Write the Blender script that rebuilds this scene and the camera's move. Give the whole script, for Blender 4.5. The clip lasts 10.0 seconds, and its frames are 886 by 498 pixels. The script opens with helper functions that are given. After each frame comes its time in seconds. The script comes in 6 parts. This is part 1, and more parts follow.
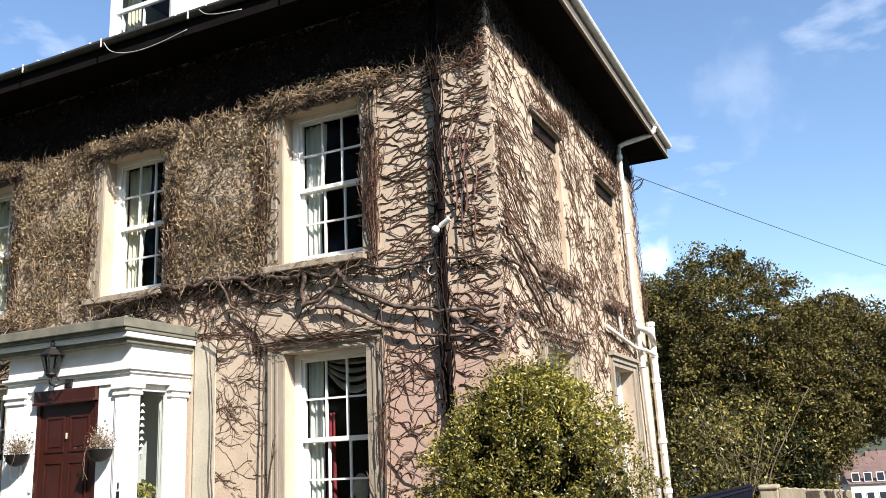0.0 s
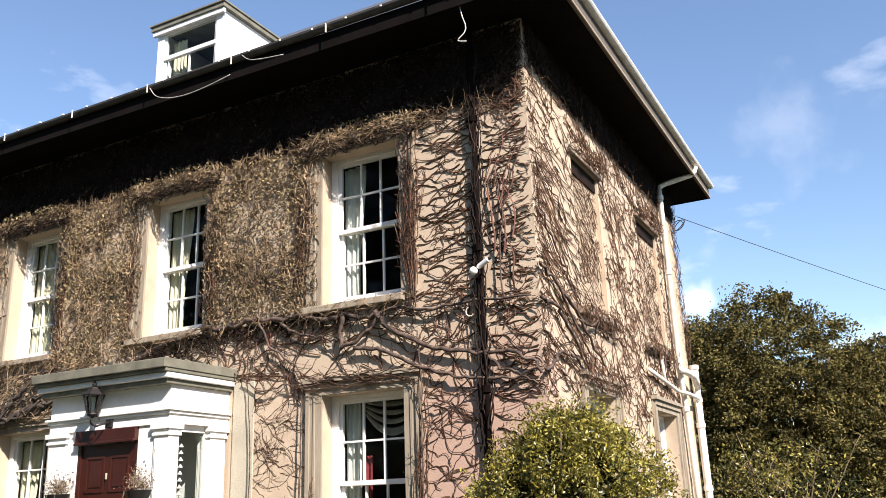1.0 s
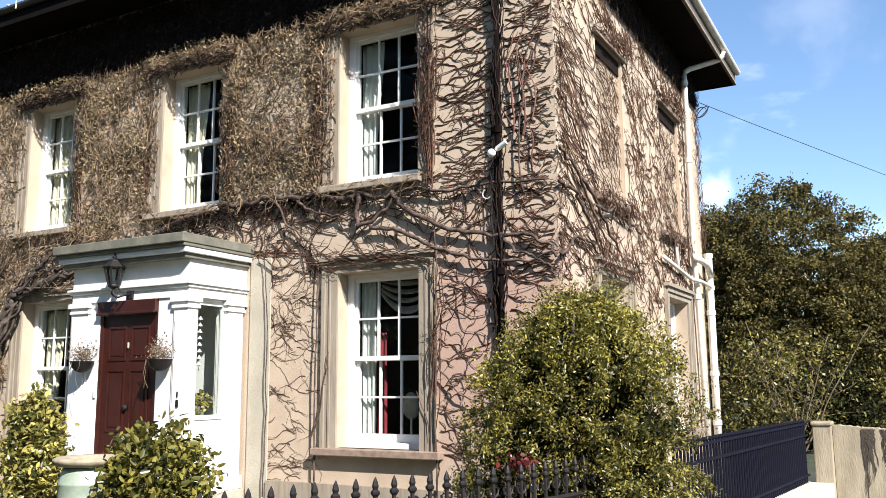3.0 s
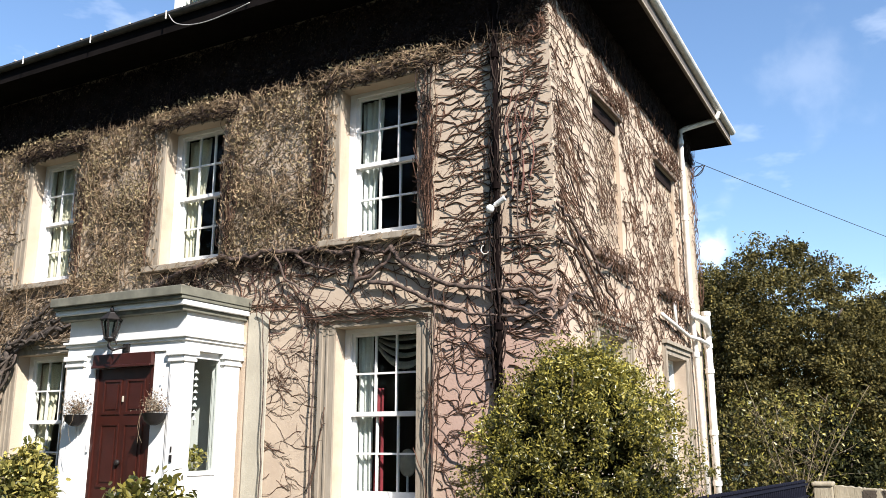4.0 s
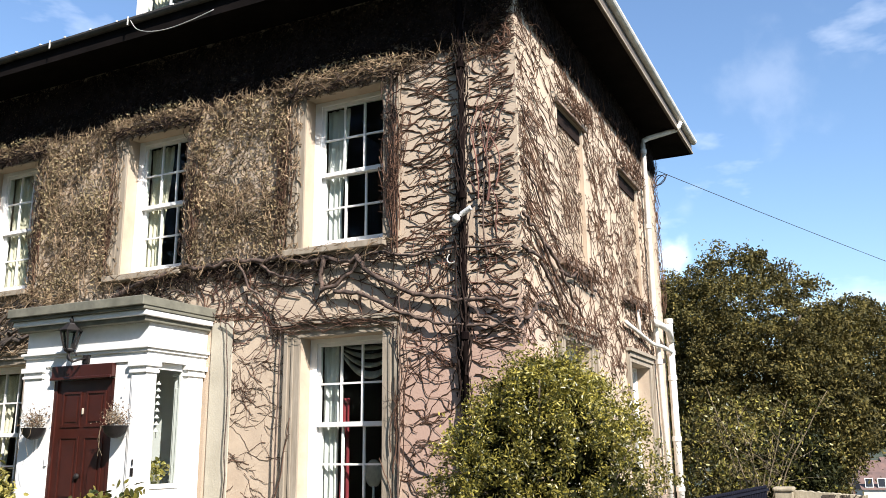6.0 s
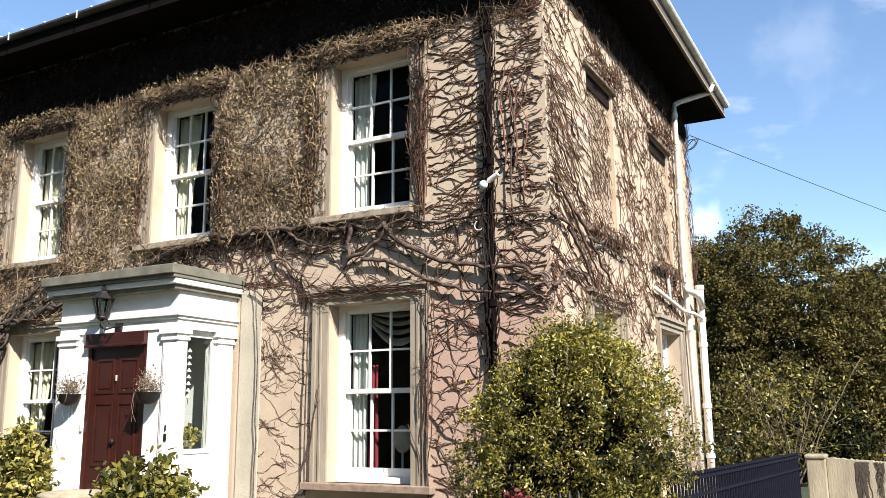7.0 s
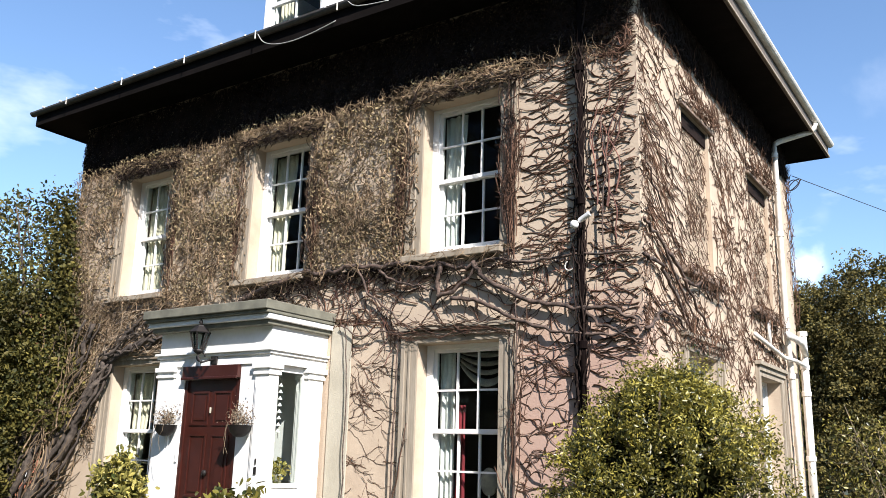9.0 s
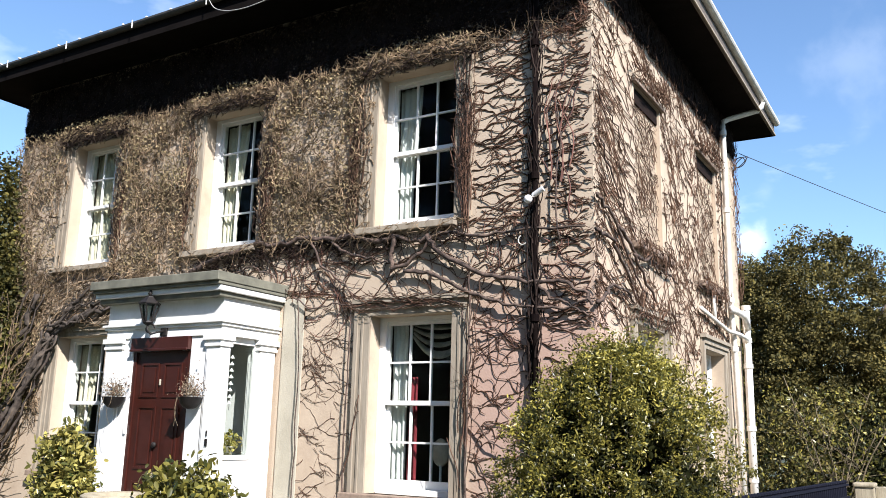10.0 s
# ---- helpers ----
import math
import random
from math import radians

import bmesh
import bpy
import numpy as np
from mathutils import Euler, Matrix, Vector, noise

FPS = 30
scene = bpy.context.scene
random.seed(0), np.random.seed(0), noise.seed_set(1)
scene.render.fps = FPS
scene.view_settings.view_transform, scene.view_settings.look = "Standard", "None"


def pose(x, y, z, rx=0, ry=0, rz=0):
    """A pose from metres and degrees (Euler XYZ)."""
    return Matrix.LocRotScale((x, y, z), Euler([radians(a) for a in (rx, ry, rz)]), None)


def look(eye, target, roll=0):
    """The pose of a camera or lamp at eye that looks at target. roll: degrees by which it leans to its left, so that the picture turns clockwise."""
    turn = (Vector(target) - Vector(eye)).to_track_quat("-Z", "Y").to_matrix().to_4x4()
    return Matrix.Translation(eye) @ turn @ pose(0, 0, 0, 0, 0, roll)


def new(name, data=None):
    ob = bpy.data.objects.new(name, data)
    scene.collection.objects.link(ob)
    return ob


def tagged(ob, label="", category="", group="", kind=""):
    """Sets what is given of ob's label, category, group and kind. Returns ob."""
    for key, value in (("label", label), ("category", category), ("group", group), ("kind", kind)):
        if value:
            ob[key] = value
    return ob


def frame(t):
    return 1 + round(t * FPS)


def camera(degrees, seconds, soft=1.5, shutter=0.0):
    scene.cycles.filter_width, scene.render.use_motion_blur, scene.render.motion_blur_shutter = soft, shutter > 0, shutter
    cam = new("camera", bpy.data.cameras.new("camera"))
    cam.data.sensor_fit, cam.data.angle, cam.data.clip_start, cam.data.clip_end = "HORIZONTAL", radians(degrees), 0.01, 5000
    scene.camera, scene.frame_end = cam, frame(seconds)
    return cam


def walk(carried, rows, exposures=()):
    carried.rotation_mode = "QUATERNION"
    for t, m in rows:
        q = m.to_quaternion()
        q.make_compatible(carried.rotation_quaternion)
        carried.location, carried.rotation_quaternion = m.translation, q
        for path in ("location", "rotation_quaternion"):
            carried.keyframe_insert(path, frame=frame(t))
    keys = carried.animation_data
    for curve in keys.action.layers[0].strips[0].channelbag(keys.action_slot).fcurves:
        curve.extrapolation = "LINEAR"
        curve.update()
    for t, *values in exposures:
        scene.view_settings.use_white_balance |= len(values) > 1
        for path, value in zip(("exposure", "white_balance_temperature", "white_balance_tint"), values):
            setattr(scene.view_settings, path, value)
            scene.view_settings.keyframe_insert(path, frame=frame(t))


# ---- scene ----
cam = camera(54.9, 10.0, soft=0.7)

PATH = [
    (0, (3.045, -8.013, 1.474), (2.232, -6.249, 1.953), -2.8),
    (0.5, (3.059, -8.003, 1.474), (2.229, -6.275, 2.047), -3.0),
    (1, (3.048, -7.967, 1.482), (2.166, -6.267, 2.058), -2.1),
    (1.5, (3.038, -7.949, 1.473), (2.111, -6.236, 1.928), -1.5),
    (2, (3.02, -7.936, 1.476), (2.088, -6.201, 1.825), -1.6),
    (2.2, (3.022, -7.93, 1.474), (2.089, -6.188, 1.78), -1.4),
    (3.3, (3.02, -7.945, 1.465), (2.071, -6.216, 1.796), -0.2),
    (3.5, (3.023, -7.946, 1.456), (2.077, -6.223, 1.825), -0.3),
    (4, (3.019, -7.962, 1.446), (2.089, -6.247, 1.888), 0.0),
    (4.5, (3.006, -7.968, 1.456), (2.081, -6.258, 1.928), 0.3),
    (5, (3.006, -7.978, 1.451), (2.1, -6.261, 1.935), 0.3),
    (6.5, (3.0, -7.967, 1.479), (2.155, -6.205, 1.905), -1.0),
    (7, (2.997, -7.925, 1.479), (2.075, -6.192, 1.862), -0.5),
    (7.5, (2.999, -7.9, 1.486), (2.025, -6.19, 1.844), -0.2),
    (8, (3.0, -7.894, 1.477), (1.966, -6.228, 1.872), 0.4),
    (8.5, (2.988, -7.885, 1.485), (1.902, -6.266, 1.93), 1.2),
    (9, (2.994, -7.881, 1.477), (1.899, -6.276, 1.95), 1.6),
    (9.5, (2.985, -7.911, 1.488), (1.945, -6.258, 1.917), 1.4),
    (10, (2.971, -7.92, 1.483), (1.968, -6.24, 1.895), 1.4),
]
# seconds, stops, kelvin and tint of the clip camera's own adjustment
EXPOSURE = [
    (0, 1.14, 6620, 12), (0.5, 1.18, 6820, 14), (1.5, 1.13, 6980, 16), (2.2, 1.13, 6700, 13), (3.5, 1.11, 6420, 12), (4.5, 1.12, 6500, 12),
    (6.5, 1.14, 6580, 12), (7.5, 1.12, 6720, 12), (8.5, 1.12, 6560, 13), (9.5, 1.11, 6280, 12), (10, 1.11, 6230, 12),
]
walk(cam, [(t, look(eye, target, roll)) for t, eye, target, roll in PATH], EXPOSURE)

# ---- world ----
SUN = Vector((1.0, -0.63, 0.95)).normalized()
world = bpy.data.worlds.new("world")
scene.world = world
world.use_nodes = True
wn, wl = world.node_tree.nodes, world.node_tree.links
wn.clear()
w_out = wn.new("ShaderNodeOutputWorld")
w_bg = wn.new("ShaderNodeBackground")
w_sky = wn.new("ShaderNodeTexSky")
w_sky.sky_type = "NISHITA"
w_sky.sun_disc = False
w_sky.sun_elevation = math.asin(SUN.z)
w_sky.sun_rotation = math.atan2(SUN.x, SUN.y)
w_sky.air_density = 1.2
w_sky.ozone_density = 4.9
w_sky.dust_density = 0.0
w_bg.inputs["Strength"].default_value = 0.098
w_co = wn.new("ShaderNodeTexCoord")
w_map = wn.new("ShaderNodeMapping")
w_map.inputs["Scale"].default_value = (1.6, 1.6, 4.0)
w_noise = wn.new("ShaderNodeTexNoise")
w_noise.inputs["Scale"].default_value = 2.3
w_noise.inputs["Detail"].default_value = 6
w_noise.inputs["Roughness"].default_value = 0.55
w_ramp = wn.new("ShaderNodeValToRGB")
w_ramp.color_ramp.elements[0].position = 0.57
w_ramp.color_ramp.elements[0].color = (0, 0, 0, 1)
w_ramp.color_ramp.elements[1].position = 0.82
w_ramp.color_ramp.elements[1].color = (0.75, 0.75, 0.75, 1)
w_mix = wn.new("ShaderNodeMixRGB")
w_mix.inputs["Color2"].default_value = (7.5, 8.0, 8.8, 1)
wl.new(w_co.outputs["Generated"], w_map.inputs["Vector"])
wl.new(w_map.outputs["Vector"], w_noise.inputs["Vector"])
wl.new(w_noise.outputs["Fac"], w_ramp.inputs["Fac"])
wl.new(w_ramp.outputs["Color"], w_mix.inputs["Fac"])
wl.new(w_sky.outputs["Color"], w_mix.inputs["Color1"])
w_last = w_mix.outputs["Color"]
for where, reach, dense in (((-0.182, 0.960, 0.210), 0.024, 0.9), ((-0.05, 0.924, 0.378), 0.07, 0.13), ((-0.16, 0.952, 0.262), 0.016, 0.10),
                            ((-0.92, 0.33, 0.21), 0.06, 0.8)):
    w_dist = wn.new("ShaderNodeVectorMath")
    w_dist.operation = "DISTANCE"
    w_dist.inputs[1].default_value = where
    w_fray = wn.new("ShaderNodeTexNoise")
    w_fray.inputs["Scale"].default_value = 22.0
    w_fray.inputs["Detail"].default_value = 5
    w_add = wn.new("ShaderNodeMath")
    w_add.operation = "MULTIPLY_ADD"
    w_add.inputs[1].default_value = reach * 2.6
    w_fall = wn.new("ShaderNodeMapRange")
    w_fall.interpolation_type = "SMOOTHSTEP"
    w_fall.inputs["From Min"].default_value, w_fall.inputs["From Max"].default_value = reach * 1.0, reach * 2.3
    w_fall.inputs["To Min"].default_value, w_fall.inputs["To Max"].default_value = dense, 0.0
    w_puff = wn.new("ShaderNodeMixRGB")
    w_puff.inputs["Color2"].default_value = (7.6, 8.0, 8.6, 1)
    wl.new(w_co.outputs["Generated"], w_dist.inputs[0])
    wl.new(w_co.outputs["Generated"], w_fray.inputs["Vector"])
    wl.new(w_fray.outputs["Fac"], w_add.inputs[0])
    wl.new(w_dist.outputs["Value"], w_add.inputs[2])
    wl.new(w_add.outputs["Value"], w_fall.inputs["Value"])
    wl.new(w_fall.outputs["Result"], w_puff.inputs["Fac"])
    wl.new(w_last, w_puff.inputs["Color1"])
    w_last = w_puff.outputs["Color"]
wl.new(w_last, w_bg.inputs["Color"])
wl.new(w_bg.outputs["Background"], w_out.inputs["Surface"])

sun = new("sun", bpy.data.lights.new("sun", "SUN"))
sun.data.energy = 5.0
sun.data.angle = radians(0.53)
sun.data.color = (1.0, 0.955, 0.905)
sun.matrix_world = look(SUN * 60, (0, 0, 0))


# ---- materials ----
def material(name, color, rough=0.8, second=None, scale=3.0, fine=60.0, bump=0.15, metal=0.0, spread=0.35,
             third=None, third_scale=0.7, random_by=None, spec=0.5, stretch=(1, 1, 1), patch=None):
    """A principled surface whose colour wanders at two scales, with a fine bump."""
    m = bpy.data.materials.new(name)
    m.use_nodes = True
    n, l = m.node_tree.nodes, m.node_tree.links
    b = n["Principled BSDF"]
    b.inputs["Metallic"].default_value = metal
    b.inputs["Specular IOR Level"].default_value = spec
    second = second or tuple(c * (1 - spread) for c in color)
    co = n.new("ShaderNodeTexCoord")
    mp = n.new("ShaderNodeMapping")
    mp.inputs["Scale"].default_value = stretch
    l.new(co.outputs["Object"], mp.inputs["Vector"])
    n1 = n.new("ShaderNodeTexNoise")
    n1.inputs["Scale"].default_value = scale
    n1.inputs["Detail"].default_value = 5
    n1.inputs["Roughness"].default_value = 0.65
    l.new(mp.outputs["Vector"], n1.inputs["Vector"])
    r1 = n.new("ShaderNodeValToRGB")
    r1.color_ramp.elements[0].position, r1.color_ramp.elements[1].position = 0.35, 0.68
    r1.color_ramp.elements[0].color = (*second, 1)
    r1.color_ramp.elements[1].color = (*color, 1)
    l.new(n1.outputs["Fac"], r1.inputs["Fac"])
    tint = r1.outputs["Color"]
    if third:
        n3 = n.new("ShaderNodeTexNoise")
        n3.inputs["Scale"].default_value = third_scale
        n3.inputs["Detail"].default_value = 3
        l.new(co.outputs["Object"], n3.inputs["Vector"])
        r3 = n.new("ShaderNodeValToRGB")
        r3.color_ramp.elements[0].position, r3.color_ramp.elements[1].position = 0.42, 0.62
        r3.color_ramp.elements[0].color, r3.color_ramp.elements[1].color = (0, 0, 0, 1), (1, 1, 1, 1)
        l.new(n3.outputs["Fac"], r3.inputs["Fac"])
        mx = n.new("ShaderNodeMixRGB")
        mx.inputs["Color2"].default_value = (*third, 1)
        l.new(r3.outputs["Color"], mx.inputs["Fac"])
        l.new(tint, mx.inputs["Color1"])
        tint = mx.outputs["Color"]
    if patch:
        # an old tinted repair: a soft-edged round patch, frayed by noise
        where, reach, hue = patch
        dist = n.new("ShaderNodeVectorMath")
        dist.operation = "DISTANCE"
        dist.inputs[1].default_value = where
        l.new(co.outputs["Object"], dist.inputs[0])
        fray = n.new("ShaderNodeMath")
        fray.operation = "MULTIPLY_ADD"
        fray.inputs[1].default_value = 1.6
        l.new(n1.outputs["Fac"], fray.inputs[0])
        l.new(dist.outputs["Value"], fray.inputs[2])
        pr = n.new("ShaderNodeMapRange")
        pr.inputs["From Min"].default_value, pr.inputs["From Max"].default_value = reach + 0.5, reach + 1.3
        pr.inputs["To Min"].default_value, pr.inputs["To Max"].default_value = 0.85, 0.0
        l.new(fray.outputs["Value"], pr.inputs["Value"])
        pm = n.new("ShaderNodeMixRGB")
        pm.inputs["Color2"].default_value = (*hue, 1)
        l.new(pr.outputs["Result"], pm.inputs["Fac"])
        l.new(tint, pm.inputs["Color1"])
        tint = pm.outputs["Color"]
    if random_by:
        if random_by == "island":
            g = n.new("ShaderNodeNewGeometry").outputs["Random Per Island"]
        else:
            g = n.new("ShaderNodeObjectInfo").outputs["Random"]
        hv = n.new("ShaderNodeHueSaturation")
        mr = n.new("ShaderNodeMapRange")
        mr.inputs["To Min"].default_value, mr.inputs["To Max"].default_value = 0.55, 1.45
        l.new(g, mr.inputs["Value"])
        l.new(mr.outputs["Result"], hv.inputs["Value"])
        l.new(tint, hv.inputs["Color"])
        tint = hv.outputs["Color"]
    l.new(tint, b.inputs["Base Color"])
    n2 = n.new("ShaderNodeTexNoise")
    n2.inputs["Scale"].default_value = fine
    n2.inputs["Detail"].default_value = 4
    l.new(mp.outputs["Vector"], n2.inputs["Vector"])
    rr = n.new("ShaderNodeMapRange")
    rr.inputs["To Min"].default_value, rr.inputs["To Max"].default_value = max(rough - 0.12, 0.02), min(rough + 0.12, 1)
    l.new(n2.outputs["Fac"], rr.inputs["Value"])
    l.new(rr.outputs["Result"], b.inputs["Roughness"])
    if bump:
        bp = n.new("ShaderNodeBump")
        bp.inputs["Strength"].default_value = bump
        bp.inputs["Distance"].default_value = 0.01
        l.new(n2.outputs["Fac"], bp.inputs["Height"])
        l.new(bp.outputs["Normal"], b.inputs["Normal"])
    return m


def leaf_material(name, color, second, rough=0.4, through_light=0.25, low=0.5, high=1.5, spec=0.5):
    """Leaves: colour by leaf, a glossy face and some light passing through."""
    m = bpy.data.materials.new(name)
    m.use_nodes = True
    n, l = m.node_tree.nodes, m.node_tree.links
    b = n["Principled BSDF"]
    b.inputs["Roughness"].default_value = rough
    b.inputs["Specular IOR Level"].default_value = spec
    geo = n.new("ShaderNodeNewGeometry")
    rp = n.new("ShaderNodeValToRGB")
    rp.color_ramp.elements[0].color, rp.color_ramp.elements[1].color = (*second, 1), (*color, 1)
    l.new(geo.outputs["Random Per Island"], rp.inputs["Fac"])
    co = n.new("ShaderNodeTexCoord")
    nz = n.new("ShaderNodeTexNoise")
    nz.inputs["Scale"].default_value = 1.3
    l.new(co.outputs["Object"], nz.inputs["Vector"])
    mr = n.new("ShaderNodeMapRange")
    mr.inputs["From Min"].default_value, mr.inputs["From Max"].default_value = 0.3, 0.7
    mr.inputs["To Min"].default_value, mr.inputs["To Max"].default_value = low, high
    l.new(nz.outputs["Fac"], mr.inputs["Value"])
    hv = n.new("ShaderNodeHueSaturation")
    l.new(mr.outputs["Result"], hv.inputs["Value"])
    l.new(rp.outputs["Color"], hv.inputs["Color"])
    l.new(hv.outputs["Color"], b.inputs["Base Color"])
    tr = n.new("ShaderNodeBsdfTranslucent")
    l.new(hv.outputs["Color"], tr.inputs["Color"])
    mx = n.new("ShaderNodeMixShader")
    mx.inputs["Fac"].default_value = through_light
    l.new(b.outputs["BSDF"], mx.inputs[1])
    l.new(tr.outputs["BSDF"], mx.inputs[2])
    l.new(mx.outputs["Shader"], n["Material Output"].inputs["Surface"])
    return m


def glass_material(name):
    m = bpy.data.materials.new(name)
    m.use_nodes = True
    n, l = m.node_tree.nodes, m.node_tree.links
    n.remove(n["Principled BSDF"])
    tr = n.new("ShaderNodeBsdfTransparent")
    tr.inputs["Color"].default_value = (0.86, 0.9, 0.88, 1)
    gl = n.new("ShaderNodeBsdfGlossy")
    gl.inputs["Roughness"].default_value = 0.02
    lw = n.new("ShaderNodeLayerWeight")
    lw.inputs["Blend"].default_value = 0.5
    pw = n.new("ShaderNodeMath")
    pw.operation = "POWER"
    pw.inputs[1].default_value = 3.2
    l.new(lw.outputs["Facing"], pw.inputs[0])
    fr = n.new("ShaderNodeMapRange")
    fr.inputs["To Min"].default_value, fr.inputs["To Max"].default_value = 0.006, 0.15
    l.new(pw.outputs["Value"], fr.inputs["Value"])
    nz = n.new("ShaderNodeTexNoise")
    nz.inputs["Scale"].default_value = 3.0
    bp = n.new("ShaderNodeBump")
    bp.inputs["Strength"].default_value = 0.02
    l.new(nz.outputs["Fac"], bp.inputs["Height"])
    l.new(bp.outputs["Normal"], gl.inputs["Normal"])
    mx = n.new("ShaderNodeMixShader")
    l.new(fr.outputs["Result"], mx.inputs["Fac"])
    l.new(tr.outputs["BSDF"], mx.inputs[1])
    l.new(gl.outputs["BSDF"], mx.inputs[2])
    l.new(mx.outputs["Shader"], n["Material Output"].inputs["Surface"])
    return m


M_STUCCO = material("stucco", (0.52, 0.42, 0.31), 0.92, (0.41, 0.32, 0.235), scale=2.2, fine=45, bump=0.35, spec=0.2,
                    third=(0.47, 0.38, 0.285), third_scale=0.45, patch=((-0.45, 0.4, 1.75), 1.2, (0.43, 0.285, 0.225)))
M_TRIM = material("painted_stucco_trim", (0.36, 0.31, 0.24), 0.85, (0.23, 0.19, 0.14), scale=2.5, fine=40, bump=0.25, stretch=(6, 6, 0.7), spec=0.2)
M_BLIND = material("plaster_recess", (0.46, 0.37, 0.26), 0.92, (0.36, 0.28, 0.20), scale=4, fine=45, bump=0.3)
M_WHITE = material("white_gloss_paint", (0.80, 0.79, 0.76), 0.45, (0.72, 0.71, 0.67), scale=6, fine=30, bump=0.04)
M_PIPE = material("white_pipe", (0.78, 0.76, 0.71), 0.5, (0.58, 0.54, 0.47), scale=7, fine=40, bump=0.05)
M_LEAD = material("grey_lead_paint", (0.20, 0.192, 0.145), 0.75, (0.115, 0.112, 0.084), scale=5, fine=40, bump=0.15)
# near-black base colour carries the shade under the eaves
M_SOFFIT = material("shade_dark_soffit", (0.009, 0.007, 0.0065), 0.9, (0.005, 0.004, 0.0035), scale=3, fine=30, bump=0.1, spec=0.05)
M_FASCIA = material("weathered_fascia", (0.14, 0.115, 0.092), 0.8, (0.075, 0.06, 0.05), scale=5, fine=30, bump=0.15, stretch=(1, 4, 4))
# dark colour for the shadow under the blind windows' heads
M_HEADSHADE = material("head_shade_dark", (0.022, 0.013, 0.010), 0.9, (0.010, 0.007, 0.006), scale=8, fine=40, bump=0.2, spec=0.1, stretch=(1, 6, 6))
M_GUTTER = material("weathered_gutter", (0.075, 0.068, 0.06), 0.6, (0.035, 0.03, 0.027), scale=6, fine=40, bump=0.1)
M_SLATE = material("roof_slate", (0.10, 0.105, 0.12), 0.6, (0.06, 0.065, 0.075), scale=5, fine=50, random_by="island")
M_BLACK = material("black_iron", (0.012, 0.011, 0.011), 0.55, (0.022, 0.018, 0.016), scale=15, fine=60, bump=0.1, spec=0.25)
M_IRONPIPE = material("old_iron_pipe", (0.010, 0.007, 0.006), 0.95, (0.006, 0.004, 0.004), scale=9, fine=50, bump=0.3, spec=0.02)
M_RAIL = material("blue_black_rail_paint", (0.006, 0.0065, 0.013), 0.75, (0.009, 0.010, 0.017), scale=12, fine=60, bump=0.08, spec=0.08)
M_DOOR = material("oxblood_door_paint", (0.048, 0.011, 0.007), 0.38, (0.034, 0.008, 0.005), scale=6, fine=40, bump=0.04)
M_STONE = material("worn_sill_stone", (0.33, 0.245, 0.18), 0.9, (0.19, 0.135, 0.10), scale=9, fine=50, bump=0.3)
M_GLAZE = material("pale_green_glaze", (0.33, 0.40, 0.31), 0.5, (0.24, 0.29, 0.22), scale=6, fine=40, bump=0.1)
M_KERB = material("pale_kerb_stone", (0.56, 0.53, 0.47), 0.9, (0.42, 0.39, 0.33), scale=5, fine=50, bump=0.3)
M_PALE = material("pale_green_cream_render", (0.43, 0.395, 0.315), 0.9, (0.35, 0.32, 0.25), scale=2.0, fine=45, bump=0.3, spec=0.2)
M_STEP = material("step_stone", (0.45, 0.41, 0.32), 0.9, (0.32, 0.29, 0.22), scale=7, fine=50, bump=0.3)
M_GLASS = glass_material("window_glass")
# plaster coloured near black so the rooms behind the panes read as unlit
M_ROOM = material("shade_dark_plaster", (0.06, 0.052, 0.045), 0.9, scale=2, fine=30, bump=0.05)
M_FLOOR = material("dark_floorboards", (0.10, 0.06, 0.035), 0.6, scale=3, fine=30, stretch=(1, 8, 1))
M_CREAM = material("cream_curtain", (0.66, 0.60, 0.46), 0.95, (0.60, 0.54, 0.41), scale=8, fine=120, bump=0.1)
M_WHITECLOTH = material("white_net_curtain", (0.74, 0.73, 0.70), 0.95, (0.62, 0.61, 0.58), scale=8, fine=120, bump=0.1)
M_GREYCLOTH = material("grey_voile", (0.42, 0.38, 0.33), 0.95, (0.22, 0.21, 0.2), scale=8, fine=120, bump=0.1)
M_RED = material("red_curtain", (0.24, 0.025, 0.035), 0.95, (0.14, 0.012, 0.018), scale=8, fine=120, bump=0.1)
M_BARK = material("vine_bark", (0.15, 0.10, 0.076), 0.95, (0.018, 0.012, 0.009), scale=12, fine=70, bump=0.6)
M_TWIG = material("vine_twig", (0.16, 0.09, 0.06), 0.95, (0.04, 0.022, 0.015), spec=0.15, scale=4, fine=80, bump=0.3, random_by="island")
# near-black twig: the pipe's stems, and stems standing in for eave shade
M_DARKTWIG = material("dark_and_shade_twig", (0.034, 0.022, 0.018), 0.95, (0.014, 0.010, 0.008), scale=4, fine=80, bump=0.3, random_by="island", spec=0.1)
M_SIDETWIG = material("sunbleached_twig", (0.17, 0.10, 0.064), 0.95, (0.06, 0.035, 0.024), scale=4, fine=80, bump=0.3, random_by="island", spec=0.15)
M_TWIGRED = material("red_brown_twig", (0.19, 0.085, 0.06), 0.9, (0.09, 0.04, 0.03), scale=4, fine=80, bump=0.2, random_by="island")
M_TANGLE = material("dry_tangle", (0.37, 0.265, 0.165), 0.95, (0.07, 0.048, 0.028), spec=0.15, scale=3, fine=80, bump=0.3, random_by="island")
M_DARKBARK = material("dark_old_bark", (0.10, 0.077, 0.058), 0.95, (0.025, 0.018, 0.014), scale=14, fine=70, bump=0.6)
M_TRUNK = material("tree_bark", (0.12, 0.09, 0.065), 0.95, (0.06, 0.045, 0.035), scale=9, fine=50, bump=0.6)
